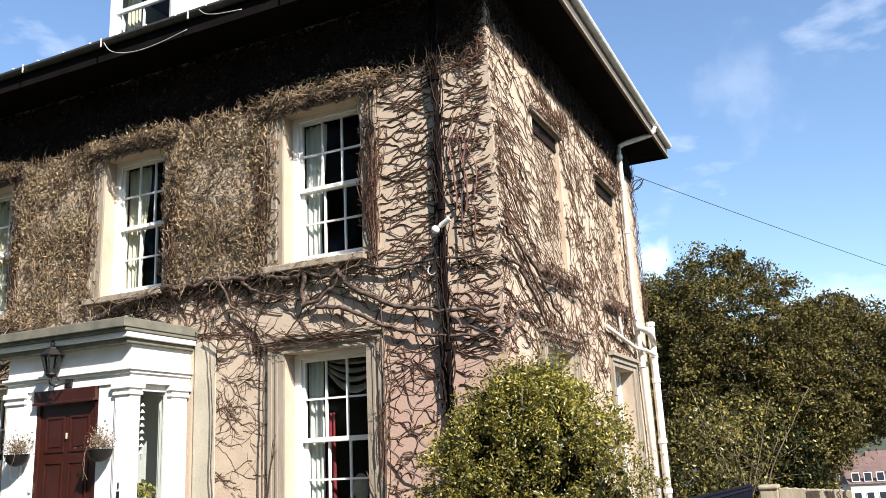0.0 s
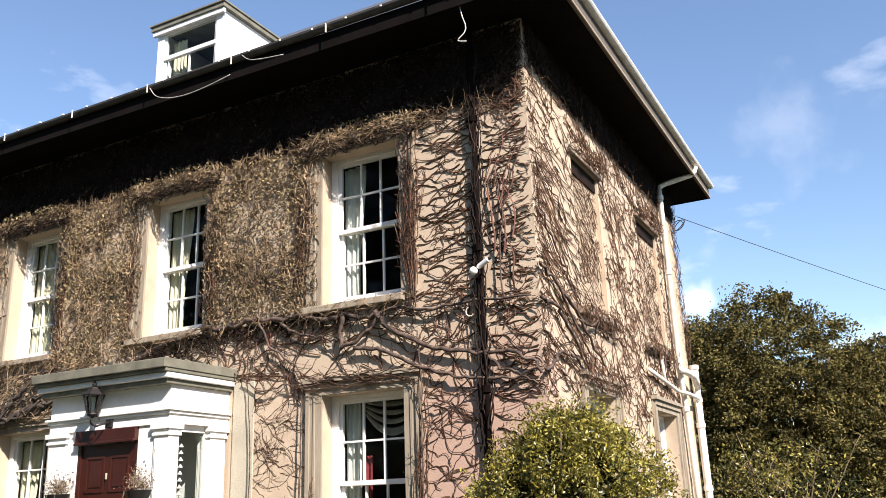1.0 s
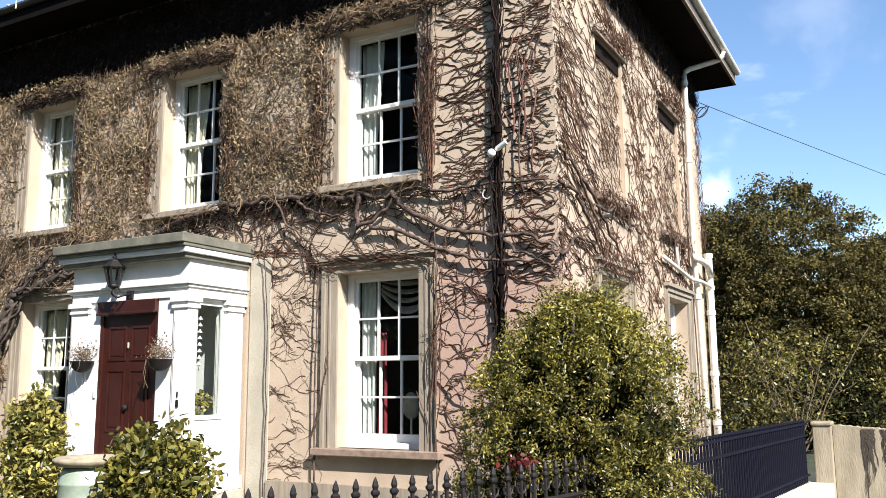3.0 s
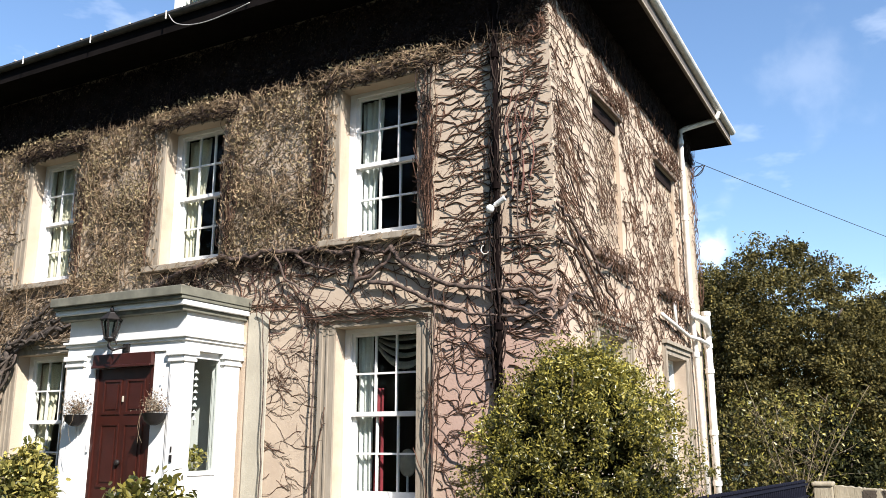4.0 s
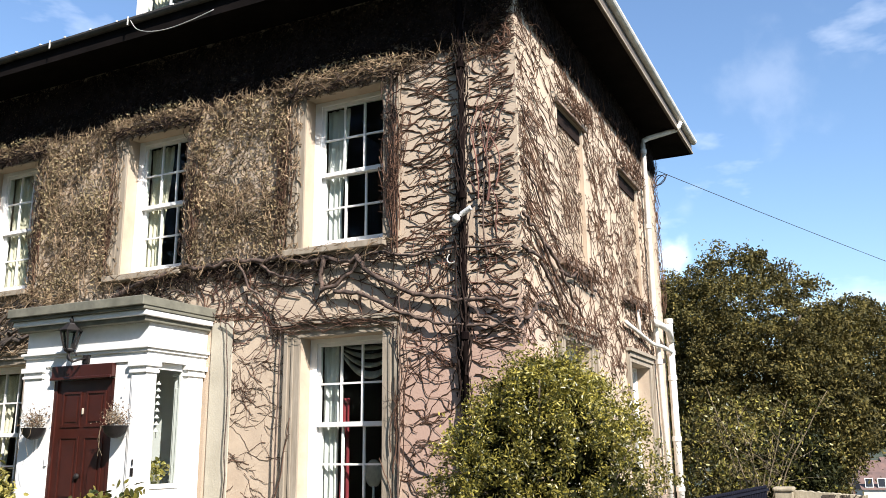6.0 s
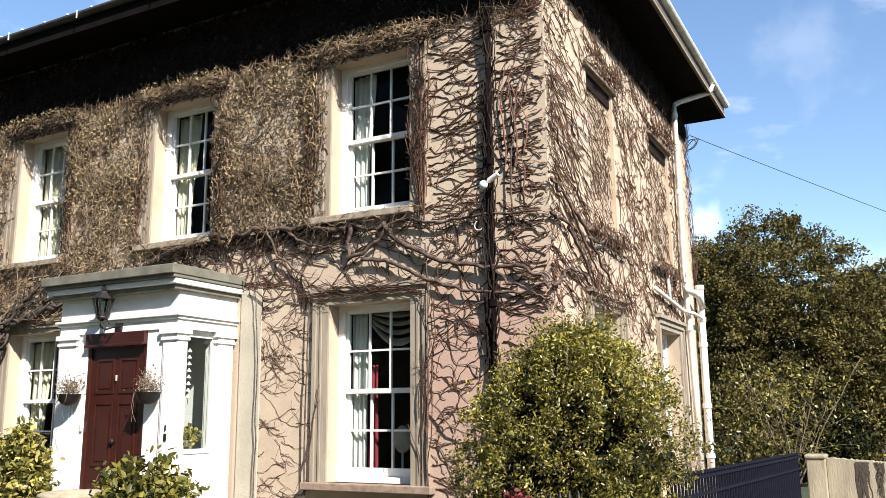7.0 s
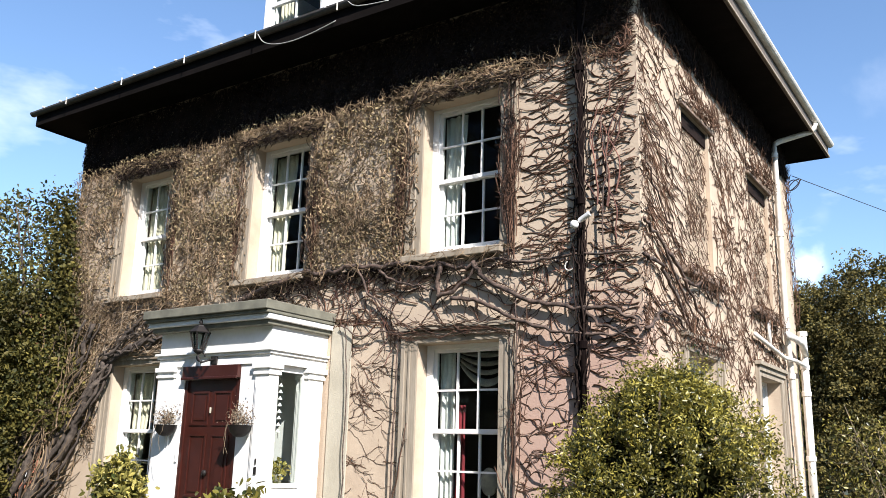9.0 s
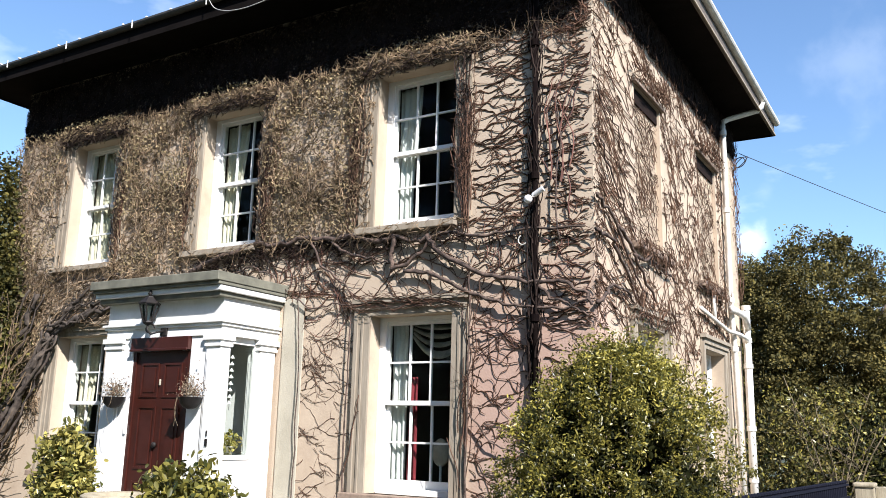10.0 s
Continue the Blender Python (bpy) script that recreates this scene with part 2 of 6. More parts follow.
M_BARE = material("bare_shrub_wood", (0.21, 0.165, 0.095), 0.9, (0.13, 0.095, 0.06), scale=6, fine=60, bump=0.3)
M_BUSH = leaf_material("bush_leaf", (0.375, 0.315, 0.06), (0.022, 0.032, 0.008), 0.34, 0.26, 0.5, 1.4, 0.55)
# leaf colour darkened to stand for shade inside the bush and hedge
M_SHADELEAF = leaf_material("shade_dark_leaf", (0.03, 0.032, 0.009), (0.010, 0.012, 0.004), 0.7, 0.1, 0.6, 1.3, 0.1)
M_OAK = leaf_material("evergreen_leaf", (0.178, 0.14, 0.038), (0.03, 0.032, 0.012), 0.7, 0.2, 0.45, 1.5, 0.2)
M_IVY = leaf_material("ivy_leaf", (0.15, 0.125, 0.03), (0.03, 0.036, 0.011), 0.6, 0.25, 0.45, 1.5, 0.25)
M_SPOTTED = leaf_material("spotted_laurel_leaf", (0.55, 0.47, 0.13), (0.03, 0.045, 0.011), 0.3, 0.25, 0.75, 1.2)
M_LAUREL = leaf_material("laurel_leaf", (0.30, 0.26, 0.055), (0.024, 0.036, 0.010), 0.3, 0.25, 0.7, 1.3)
M_DRYLEAF = leaf_material("dry_basket_plant", (0.30, 0.25, 0.17), (0.14, 0.075, 0.045), 0.8, 0.2, 0.8, 1.2)
M_FLAKE = leaf_material("dead_leaf_flake", (0.36, 0.285, 0.16), (0.16, 0.125, 0.07), 0.9, 0.15, 0.75, 1.25, 0.1)
M_ROSE = leaf_material("red_bloom", (0.2, 0.02, 0.018), (0.09, 0.012, 0.01), 0.6, 0.2, 0.8, 1.2)
M_GROUND = material("garden_ground", (0.06, 0.046, 0.03), 0.95, (0.022, 0.032, 0.012), scale=1.2, fine=25, bump=0.5,
                    third=(0.04, 0.055, 0.02), third_scale=0.3)
M_ROAD = material("asphalt", (0.06, 0.06, 0.06), 0.9, (0.045, 0.045, 0.045), scale=2, fine=80, bump=0.3)
M_WALLSTONE = material("garden_wall_render", (0.39, 0.335, 0.235), 0.95, (0.25, 0.21, 0.14), scale=3, fine=30, bump=0.5,
                       stretch=(2.5, 2.5, 0.5))
M_STAIN = material("damp_stain", (0.075, 0.058, 0.04), 0.95, (0.04, 0.03, 0.022), scale=6, fine=40, bump=0.4)
M_BRICK = material("orange_brick", (0.36, 0.13, 0.07), 0.9, (0.25, 0.09, 0.05), scale=2.5)
M_FARWALL = material("far_house_render", (0.55, 0.50, 0.44), 0.9, (0.45, 0.40, 0.35), scale=0.4, fine=3)
M_FARROOF = material("far_roof_tile", (0.17, 0.10, 0.08), 0.9, (0.11, 0.07, 0.06), scale=0.5, fine=3)
M_FARBRICK = material("far_brick", (0.28, 0.13, 0.09), 0.9, (0.2, 0.1, 0.07), scale=0.5, fine=3)
M_DARKGLASS = material("far_window_glass", (0.03, 0.035, 0.045), 0.15, scale=1, fine=5, bump=0)
M_GREYWIRE = material("grey_wire", (0.42, 0.41, 0.38), 0.6, (0.3, 0.29, 0.27), scale=10, fine=60, bump=0)
M_CABLE = material("cable_sheath", (0.03, 0.03, 0.032), 0.6, scale=10, fine=60, bump=0)


# ---- building helpers ----
def mesh_object(name, bm, mat, parent=None, label="", smooth=False):
    me = bpy.data.meshes.new(name)
    bmesh.ops.recalc_face_normals(bm, faces=bm.faces[:])
    bm.to_mesh(me)
    bm.free()
    me.materials.append(mat)
    if smooth:
        me.shade_smooth()
    ob = new(name, me)
    if parent is not None:
        ob.parent = parent
    if label:
        ob["label"] = label
    return ob


def part(name, bm, mat, parent, label="", smooth=False):
    return mesh_object(name, bm, mat, parent, label, smooth)


def thing(name, label, category, at=None, group="", kind=""):
    ob = new(name)
    ob.empty_display_size = 0.2
    if at is not None:
        ob.matrix_world = at
    return tagged(ob, label, category, group, kind)


def box(bm, x0, x1, y0, y1, z0, z1, bevel=0.0):
    vs = [bm.verts.new((x, y, z)) for x in (x0, x1) for y in (y0, y1) for z in (z0, z1)]
    fs = [bm.faces.new([vs[i] for i in q]) for q in ((0, 1, 3, 2), (4, 6, 7, 5), (0, 4, 5, 1), (2, 3, 7, 6), (0, 2, 6, 4), (1, 5, 7, 3))]
    if bevel:
        es = {e for f in fs for e in f.edges}
        bmesh.ops.bevel(bm, geom=list(es), offset=bevel, segments=2, affect="EDGES", profile=0.5)
    return bm


def boxes(*rows, bevel=0.0):
    bm = bmesh.new()
    for r in rows:
        box(bm, *r, bevel=bevel)
    return bm


def tube(bm, points, radius, sides=8, radius_end=None):
    """A round tube along points."""
    pts = [Vector(p) for p in points]
    n = len(pts)
    rings = []
    for i, p in enumerate(pts):
        d = (pts[min(i + 1, n - 1)] - pts[max(i - 1, 0)]).normalized()
        u = d.orthogonal().normalized() if abs(d.z) > 0.95 else d.cross(Vector((0, 0, 1))).normalized()
        v = d.cross(u)
        r = radius if radius_end is None else radius + (radius_end - radius) * i / (n - 1)
        rings.append([bm.verts.new(p + (u * math.cos(a) + v * math.sin(a)) * r) for a in (2 * math.pi * k / sides for k in range(sides))])
    for a, b in zip(rings, rings[1:]):
        for k in range(sides):
            bm.faces.new((a[k], a[(k + 1) % sides], b[(k + 1) % sides], b[k]))
    bm.faces.new(rings[0])
    bm.faces.new(rings[-1][::-1])
    return bm


def lathe(bm, profile, sides=16, at=(0, 0, 0)):
    """Turned shape: profile of (radius, z)."""
    rings = []
    for r, z in profile:
        rings.append([bm.verts.new((at[0] + r * math.cos(a), at[1] + r * math.sin(a), at[2] + z)) for a in (2 * math.pi * k / sides for k in range(sides))])
    for a, b in zip(rings, rings[1:]):
        for k in range(sides):
            bm.faces.new((a[k], a[(k + 1) % sides], b[(k + 1) % sides], b[k]))
    bm.faces.new(rings[0][::-1])
    bm.faces.new(rings[-1])
    return bm


def raw_mesh(name, verts, faces, mat, parent=None, label="", kind="", smooth=False):
    me = bpy.data.meshes.new(name)
    me.from_pydata(verts, [], faces)
    me.materials.append(mat)
    if smooth:
        me.shade_smooth()
    ob = new(name, me)
    if parent is not None:
        ob.parent = parent
    if label:
        ob["label"] = label
    if kind:
        ob["kind"] = kind
    return ob


def wall_with_openings(u0, u1, z0, z1, depth, openings):
    """A wall in local x and z, its face at y=0 and its back at y=depth, with real openings."""
    us = sorted({u0, u1, *[o[0] for o in openings], *[o[1] for o in openings]})
    zs = sorted({z0, z1, *[o[2] for o in openings], *[o[3] for o in openings]})
    bm = bmesh.new()
    cache = {}

    def vert(i, j, k):
        if (i, j, k) not in cache:
            cache[i, j, k] = bm.verts.new((us[i], depth * k, zs[j]))
        return cache[i, j, k]

    def solid(i, j):
        if not (0 <= i < len(us) - 1 and 0 <= j < len(zs) - 1):
            return False
        cu, cz = (us[i] + us[i + 1]) / 2, (zs[j] + zs[j + 1]) / 2
        return not any(o[0] < cu < o[1] and o[2] < cz < o[3] for o in openings)

    for i in range(len(us) - 1):
        for j in range(len(zs) - 1):
            if not solid(i, j):
                continue
            bm.faces.new((vert(i, j, 0), vert(i + 1, j, 0), vert(i + 1, j + 1, 0), vert(i, j + 1, 0)))
            bm.faces.new((vert(i, j, 1), vert(i, j + 1, 1), vert(i + 1, j + 1, 1), vert(i + 1, j, 1)))
            for di, dj, a, b in ((-1, 0, (i, j), (i, j + 1)), (1, 0, (i + 1, j), (i + 1, j + 1)), (0, -1, (i, j), (i + 1, j)), (0, 1, (i, j + 1), (i + 1, j + 1))):
                if not solid(i + di, j + dj):
                    bm.faces.new((vert(*a, 0), vert(*b, 0), vert(*b, 1), vert(*a, 1)))
    return bm


FRONT = pose(0, 0, 0)
SIDE = pose(0, 0, 0, 0, 0, 90)
W, D = 9.75, 6.8            # the house's front and side lengths
EAVE, EAVE_Z = 0.65, 6.95   # overhang and gutter height

# ---- ground ----
def ground_height(x, y):
    far = max(0.0, math.hypot(x, y) - 14.0)
    drop = -9.0 * (1 - math.exp(-far / 60.0))
    hill = 70.0 * (1 - math.exp(-max(0.0, far - 260) / 700.0))
    return drop + hill


bm = bmesh.new()
prev = None
for r in (0, 4, 8, 12, 16, 22, 30, 42, 60, 85, 120, 170, 240, 340, 480, 700, 1000, 1500, 2200, 3200):
    ring = []
    for k in range(48):
        a = 2 * math.pi * k / 48
        x, y = r * math.cos(a), r * math.sin(a)
        ring.append(bm.verts.new((x, y, ground_height(x, y) + (noise.noise((x * 0.02, y * 0.02, 0)) * min(r / 60, 6) if r > 14 else 0))))
    if prev:
        for k in range(48):
            bm.faces.new((prev[k], prev[(k + 1) % 48], ring[(k + 1) % 48], ring[k]))
    prev = ring
bmesh.ops.remove_doubles(bm, verts=bm.verts[:], dist=0.0001)
ground = tagged(mesh_object("ground", bm, M_GROUND, smooth=True), "garden soil and grass falling away downhill", "ground", kind="structure")

# ---- house shell ----
FRONT_OPEN = {
    "window_1": (-2.70, -1.615, 3.75, 5.63),
    "window_2": (-5.60, -4.535, 3.72, 5.62),
    "window_3": (-8.38, -7.335, 3.70, 5.60),
    "window_4": (-2.69, -1.61, 0.77, 2.72),
    "window_5": (-8.28, -7.20, 0.77, 2.66),
}
SIDE_OPEN = {
    "window_6": (1.25, 2.30, 0.77, 2.67),
    "window_7": (4.27, 5.45, 0.77, 2.67),
}
BLIND = [(1.38, 2.40, 3.62, 5.55), (4.24, 5.36, 3.62, 5.55)]
door_open = (-5.50, -4.56, 0.27, 2.50)

wall = mesh_object("wall_front", wall_with_openings(-W, 0, 0, 6.80, 0.34, [*FRONT_OPEN.values(), door_open]), M_STUCCO)
tagged(wall, "weathered beige stucco house wall under bare climbing vines", "wall", kind="structure")
wall = mesh_object("wall_side", wall_with_openings(0.345, D, 0, 6.80, 0.34, [*SIDE_OPEN.values(), *BLIND]), M_STUCCO)
wall.matrix_world = SIDE
tagged(wall, "sunlit beige stucco side wall netted with bare vines", "wall", kind="structure")
for i, (u0, u1, z0, z1) in enumerate(BLIND):
    back = mesh_object("blind_window_panel", boxes((u0 - 0.02, u1 + 0.02, 0.055, 0.30, z0 - 0.02, z1 + 0.02)), M_BLIND)
    back.matrix_world = SIDE
    tagged(back, "plastered-up blind window recess in the side wall", "blind window", kind="structure")
    # dark board standing in for the shadow at the recess's top
    board = mesh_object("blind_window_head_shade", boxes((u0 + 0.01, u1 - 0.01, 0.028, 0.053, z1 - 0.19, z1 - 0.005)), M_HEADSHADE)
    board.matrix_world = SIDE
    tagged(board, "dark board for the shadow in the blind window's head", "board", kind="structure")
    sill = mesh_object("blind_window_sill", boxes((u0 - 0.16, u1 + 0.16, -0.10, 0.052, z0 - 0.09, z0 - 0.003), bevel=0.012), M_STONE)
    sill.matrix_world = SIDE
    tagged(sill, "worn stone sill under a blind window", "sill", kind="structure")
    # hood slab added to cast shade across the recess's top
    hood = mesh_object("blind_window_shade_hood", boxes((u0 - 0.10, u1 + 0.10, -0.055, -0.002, z1 + 0.002, z1 + 0.04), bevel=0.008), M_STONE)
    hood.matrix_world = SIDE
    tagged(hood, "thin stone hood added to shade a blind window's head", "hood", kind="structure")
tagged(mesh_object("wall_rear", boxes((-W, -0.345, D - 0.34, D, 0, 6.80)), M_STUCCO), "plain stucco rear wall", "wall", kind="structure")
tagged(mesh_object("wall_left", boxes((-W, -W + 0.34, 0.345, D - 0.345, 0, 6.80)), M_STUCCO), "plain stucco far end wall", "wall", kind="structure")
# rooms behind the windows
tagged(mesh_object("floor", boxes((-W + 0.345, -0.345, 0.345, D - 0.345, 0.10, 0.27)), M_FLOOR), "dark ground floor boards", "floor", kind="structure")
tagged(mesh_object("floor_upper", boxes((-W + 0.345, -0.345, 0.345, D - 0.345, 3.05, 3.25)), M_FLOOR), "upper floor boards", "floor", kind="structure")
tagged(mesh_object("ceiling", boxes((-W + 0.345, -0.345, 0.345, D - 0.345, 6.2, 6.3)), M_ROOM), "plaster ceiling coloured dark for room shade", "ceiling", kind="structure")
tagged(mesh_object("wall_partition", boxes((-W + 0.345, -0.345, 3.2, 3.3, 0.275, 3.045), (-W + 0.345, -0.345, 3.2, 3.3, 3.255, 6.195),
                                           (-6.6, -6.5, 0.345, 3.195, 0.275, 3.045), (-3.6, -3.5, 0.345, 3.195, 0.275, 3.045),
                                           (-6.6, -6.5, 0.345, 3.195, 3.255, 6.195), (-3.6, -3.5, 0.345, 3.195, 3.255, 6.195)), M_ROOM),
       "inner room walls coloured dark for room shade", "wall", kind="structure")

# roof: hipped slate with a boarded soffit, near black for eave shade, and fascia
e = EAVE - 0.06
zr = EAVE_Z - 0.02
slope = 0.80
bm = bmesh.new()
half = (D + 2 * e) / 2
ridge_z = zr + half * slope
c = [bm.verts.new(p) for p in ((-W - e, -e, zr), (e, -e, zr), (e, D + e, zr), (-W - e, D + e, zr))]
r0 = bm.verts.new((-W - e + half, D / 2, ridge_z))
r1 = bm.verts.new((e - half, D / 2, ridge_z))
for f in ((c[0], c[1], r1, r0), (c[1], c[2], r1), (c[2], c[3], r0, r1), (c[3], c[0], r0)):
    bm.faces.new(f)
bm.faces.new(c[::-1])
roof = tagged(mesh_object("roof", bm, M_SLATE), "grey slate hipped roof with wide eaves", "roof", kind="structure")
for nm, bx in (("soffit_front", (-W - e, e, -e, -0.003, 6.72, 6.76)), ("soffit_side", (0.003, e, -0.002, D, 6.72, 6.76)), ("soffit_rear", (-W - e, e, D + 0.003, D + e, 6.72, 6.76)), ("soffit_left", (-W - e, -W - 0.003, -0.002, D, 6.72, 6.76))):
    tagged(mesh_object(nm, boxes(bx), M_SOFFIT), "boarded soffit under the wide eaves, coloured near black for their shade", "soffit", kind="structure")
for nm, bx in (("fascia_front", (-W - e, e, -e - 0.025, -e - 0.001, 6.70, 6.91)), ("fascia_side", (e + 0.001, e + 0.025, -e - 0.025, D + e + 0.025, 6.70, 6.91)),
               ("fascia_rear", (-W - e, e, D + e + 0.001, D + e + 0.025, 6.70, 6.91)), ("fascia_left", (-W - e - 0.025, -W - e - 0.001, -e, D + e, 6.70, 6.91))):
    board = tagged(mesh_object(nm, boxes(bx), M_FASCIA if nm == "fascia_side" else M_SOFFIT), "weathered brown fascia board" if nm == "fascia_side" else "fascia board in the soffit's near-black colour", "fascia", kind="structure")
    if nm == "fascia_side":
        part("fascia_bead", boxes((e + 0.0265, e + 0.045, -e - 0.025, D + e + 0.025, 6.702, 6.735), bevel=0.004), M_TRIM, board, "pale lower bead")


def gutter(a, b, mat, name, label):
    """Half-round gutter from a to b (points on its axis at the rim)."""
    a, b = Vector(a), Vector(b)
    d = (b - a).normalized()
    side = d.cross(Vector((0, 0, 1)))
    bm = bmesh.new()
    prof = []
    for rad in (0.062, 0.054):
        row = [(math.cos(t) * rad, -math.sin(t) * rad) for t in (math.pi * k / 8 for k in range(9))]
        prof += row if rad > 0.06 else row[::-1]
    rings = [[bm.verts.new(p + side * u + Vector((0, 0, v))) for u, v in prof] for p in (a, b)]
    n = len(prof)
    for k in range(n):
        bm.faces.new((rings[0][k], rings[0][(k + 1) % n], rings[1][(k + 1) % n], rings[1][k]))
    bm.faces.new(rings[0])
    bm.faces.new(rings[1][::-1])
    return mesh_object(name, bm, mat)


g = e + 0.06
guts = {}
for nm, a, b, mt, lb in (("gutter_front", (-W - g, -g, EAVE_Z - 0.03), (g, -g, EAVE_Z + 0.03), M_GUTTER, "grey weathered gutter along the front eaves"),
                         ("gutter_side", (g, -g, EAVE_Z + 0.03), (g, D + g, EAVE_Z), M_PIPE, "white plastic gutter along the side eaves")):
    gt = gutter(a, b, mt, nm, lb)
    tagged(gt, lb, "gutter", kind="structure")
    guts[nm] = gt
bm = bmesh.new()
for k in range(22):
    x = -W - 0.3 + k * 0.48
    box(bm, x, x + 0.022, -g - 0.068, -g + 0.07, EAVE_Z - 0.008, EAVE_Z + 0.012)
    if k % 3 == 1:
        box(bm, x + 0.2, x + 0.215, -g - 0.066, -g - 0.055, EAVE_Z - 0.10, EAVE_Z + 0.02)
part("gutter_clips", bm, M_PIPE, guts["gutter_front"], "small white gutter clips")


# ---- sash windows ----
def pane_mesh(w, h):
    bm = boxes((0, w, 0, 0.004, 0, h))
    me = bpy.data.meshes.new("pane")
    bmesh.ops.recalc_face_normals(bm, faces=bm.faces[:])
    bm.to_mesh(me)
    bm.free()
    me.materials.append(M_GLASS)
    return me


def sash(name, u0, u1, z0, z1, y, parent, stile=0.05, top=0.05, bottom=0.05):
    """A sash of three by two panes."""
    bar = 0.022
    bm = bmesh.new()
    box(bm, u0, u0 + stile, y, y + 0.045, z0, z1)
    box(bm, u1 - stile, u1, y, y + 0.045, z0, z1)
    box(bm, u0 + stile, u1 - stile, y + 0.001, y + 0.044, z0, z0 + bottom)
    box(bm, u0 + stile, u1 - stile, y + 0.001, y + 0.044, z1 - top, z1)
    gx0, gx1, gz0, gz1 = u0 + stile, u1 - stile, z0 + bottom, z1 - top
    for k in (1, 2):
        x = gx0 + (gx1 - gx0) * k / 3
        box(bm, x - bar / 2, x + bar / 2, y + 0.004, y + 0.036, gz0, gz1)
    zm = (gz0 + gz1) / 2
    box(bm, gx0, gx1, y + 0.006, y + 0.034, zm - bar / 2, zm + bar / 2)
    s = part(name, bm, M_WHITE, parent)
    w, h = (gx1 - gx0) / 3, (gz1 - gz0) / 2
    me = pane_mesh(w, h)
    for i in range(3):
        for j in range(2):
            p = new("pane", me)
            p.parent = s
            p.location = (gx0 + i * w, y + 0.02, gz0 + j * h)
            p.visible_shadow = False
    return s


def sash_window(name, o, where, label, sill_out=0.12, sill_h=0.08):
    u0, u1, z0, z1 = o
    w = thing(name, label, "window", kind="structure")
    w.matrix_world = where
    bm = bmesh.new()
    f, head, deep = 0.075, 0.05, 0.185
    box(bm, u0 + 0.002, u0 + f, deep, 0.335, z0 + 0.002, z1 - 0.002)
    box(bm, u1 - f, u1 - 0.002, deep, 0.335, z0 + 0.002, z1 - 0.002)
    box(bm, u0 + f, u1 - f, deep + 0.001, 0.334, z1 - head, z1 - 0.002)
    box(bm, u0 + f, u1 - f, 0.10, 0.334, z0 + 0.002, z0 + 0.06)
    # staff bead round the outer edge
    box(bm, u0 + f, u0 + f + 0.014, deep + 0.004, deep + 0.028, z0 + 0.061, z1 - head - 0.001)
    box(bm, u1 - f - 0.014, u1 - f, deep + 0.004, deep + 0.028, z0 + 0.061, z1 - head - 0.001)
    part("window_frame", bm, M_WHITE, w, "white painted box frame")
    zm = z0 + 0.06 + (z1 - head - z0 - 0.06) * 0.5
    sash("upper_sash", u0 + f + 0.002, u1 - f - 0.002, zm - 0.02, z1 - head - 0.002, deep + 0.03, w, top=0.038)
    sash("lower_sash", u0 + f + 0.002, u1 - f - 0.002, z0 + 0.062, zm + 0.025, deep + 0.077, w, bottom=0.085)
    # raised plaster architrave with an outer fillet
    a = 0.20
    bm = bmesh.new()
    for x0, x1 in ((u0 - a, u0), (u1, u1 + a)):
        box(bm, x0, x1, -0.028, -0.002, z0 - 0.0, z1)
        xo = (x0, x0 + 0.045) if x0 < u0 else (x1 - 0.045, x1)
        box(bm, *xo, -0.052, -0.029, z0, z1 + 0.09)
        xi = (x0 + 0.095, x0 + 0.12) if x0 < u0 else (x1 - 0.12, x1 - 0.095)
        box(bm, *xi, -0.04, -0.029, z0, z1)
    box(bm, u0 - a, u1 + a, -0.028, -0.002, z1 + 0.001, z1 + 0.14)
    box(bm, u0 - a + 0.046, u1 + a - 0.046, -0.052, -0.029, z1 + 0.07, z1 + 0.14)
    box(bm, u0 - a - 0.02, u1 + a + 0.02, -0.085, -0.002, z1 + 0.141, z1 + 0.19)
    part("architrave", bm, M_TRIM, w, "moulded stucco architrave")
    upper = z0 > 3
    part("window_sill", boxes((u0 - a - (0.03 if upper else 0.08), u1 + (0.04 if upper else a + 0.08), -sill_out * (0.8 if upper else 1.0), 0.098, z0 - sill_h, z0), bevel=0.01), M_TRIM if upper else M_STONE, w, "painted sill" if upper else "worn stone sill")
    return w


for nm, o in FRONT_OPEN.items():
    sash_window(nm, o, FRONT, "white twelve-pane sash window in a stucco surround")
for nm, o in SIDE_OPEN.items():
    sash_window(nm, o, SIDE, "white sash window in the sunlit side wall")


def curtain(u0, u1, z0, z1, y, mat, label, folds=5, sweep=0.0, where=FRONT):
    """A hanging curtain with real folds; sweep draws its free edge in towards the bottom."""
    cols, rows = folds * 8, 20
    verts, faces = [], []
    for j in range(rows + 1):
        t = j / rows
        z = z1 + (z0 - z1) * t
        edge = u1 - sweep * math.sin(math.pi * min(t * 0.62, 1)) ** 2
        for i in range(cols + 1):
            s = i / cols
            x = u0 + (edge - u0) * s
            dy = 0.015 * math.sin(2 * math.pi * folds * s + 0.6 * math.sin(3 * t)) + 0.005 * math.sin(9 * s + 5 * t)
            verts.append((x, y + dy, z))
    for j in range(rows):
        for i in range(cols):
            a = j * (cols + 1) + i
            faces.append((a, a + 1, a + cols + 2, a + cols + 1))
    ob = raw_mesh("curtain", verts, faces, mat, smooth=True)
    m = ob.modifiers.new("thick", "SOLIDIFY")
    m.thickness = 0.004
    ob.matrix_world = where
    return tagged(ob, label, "curtain", group="window curtains")


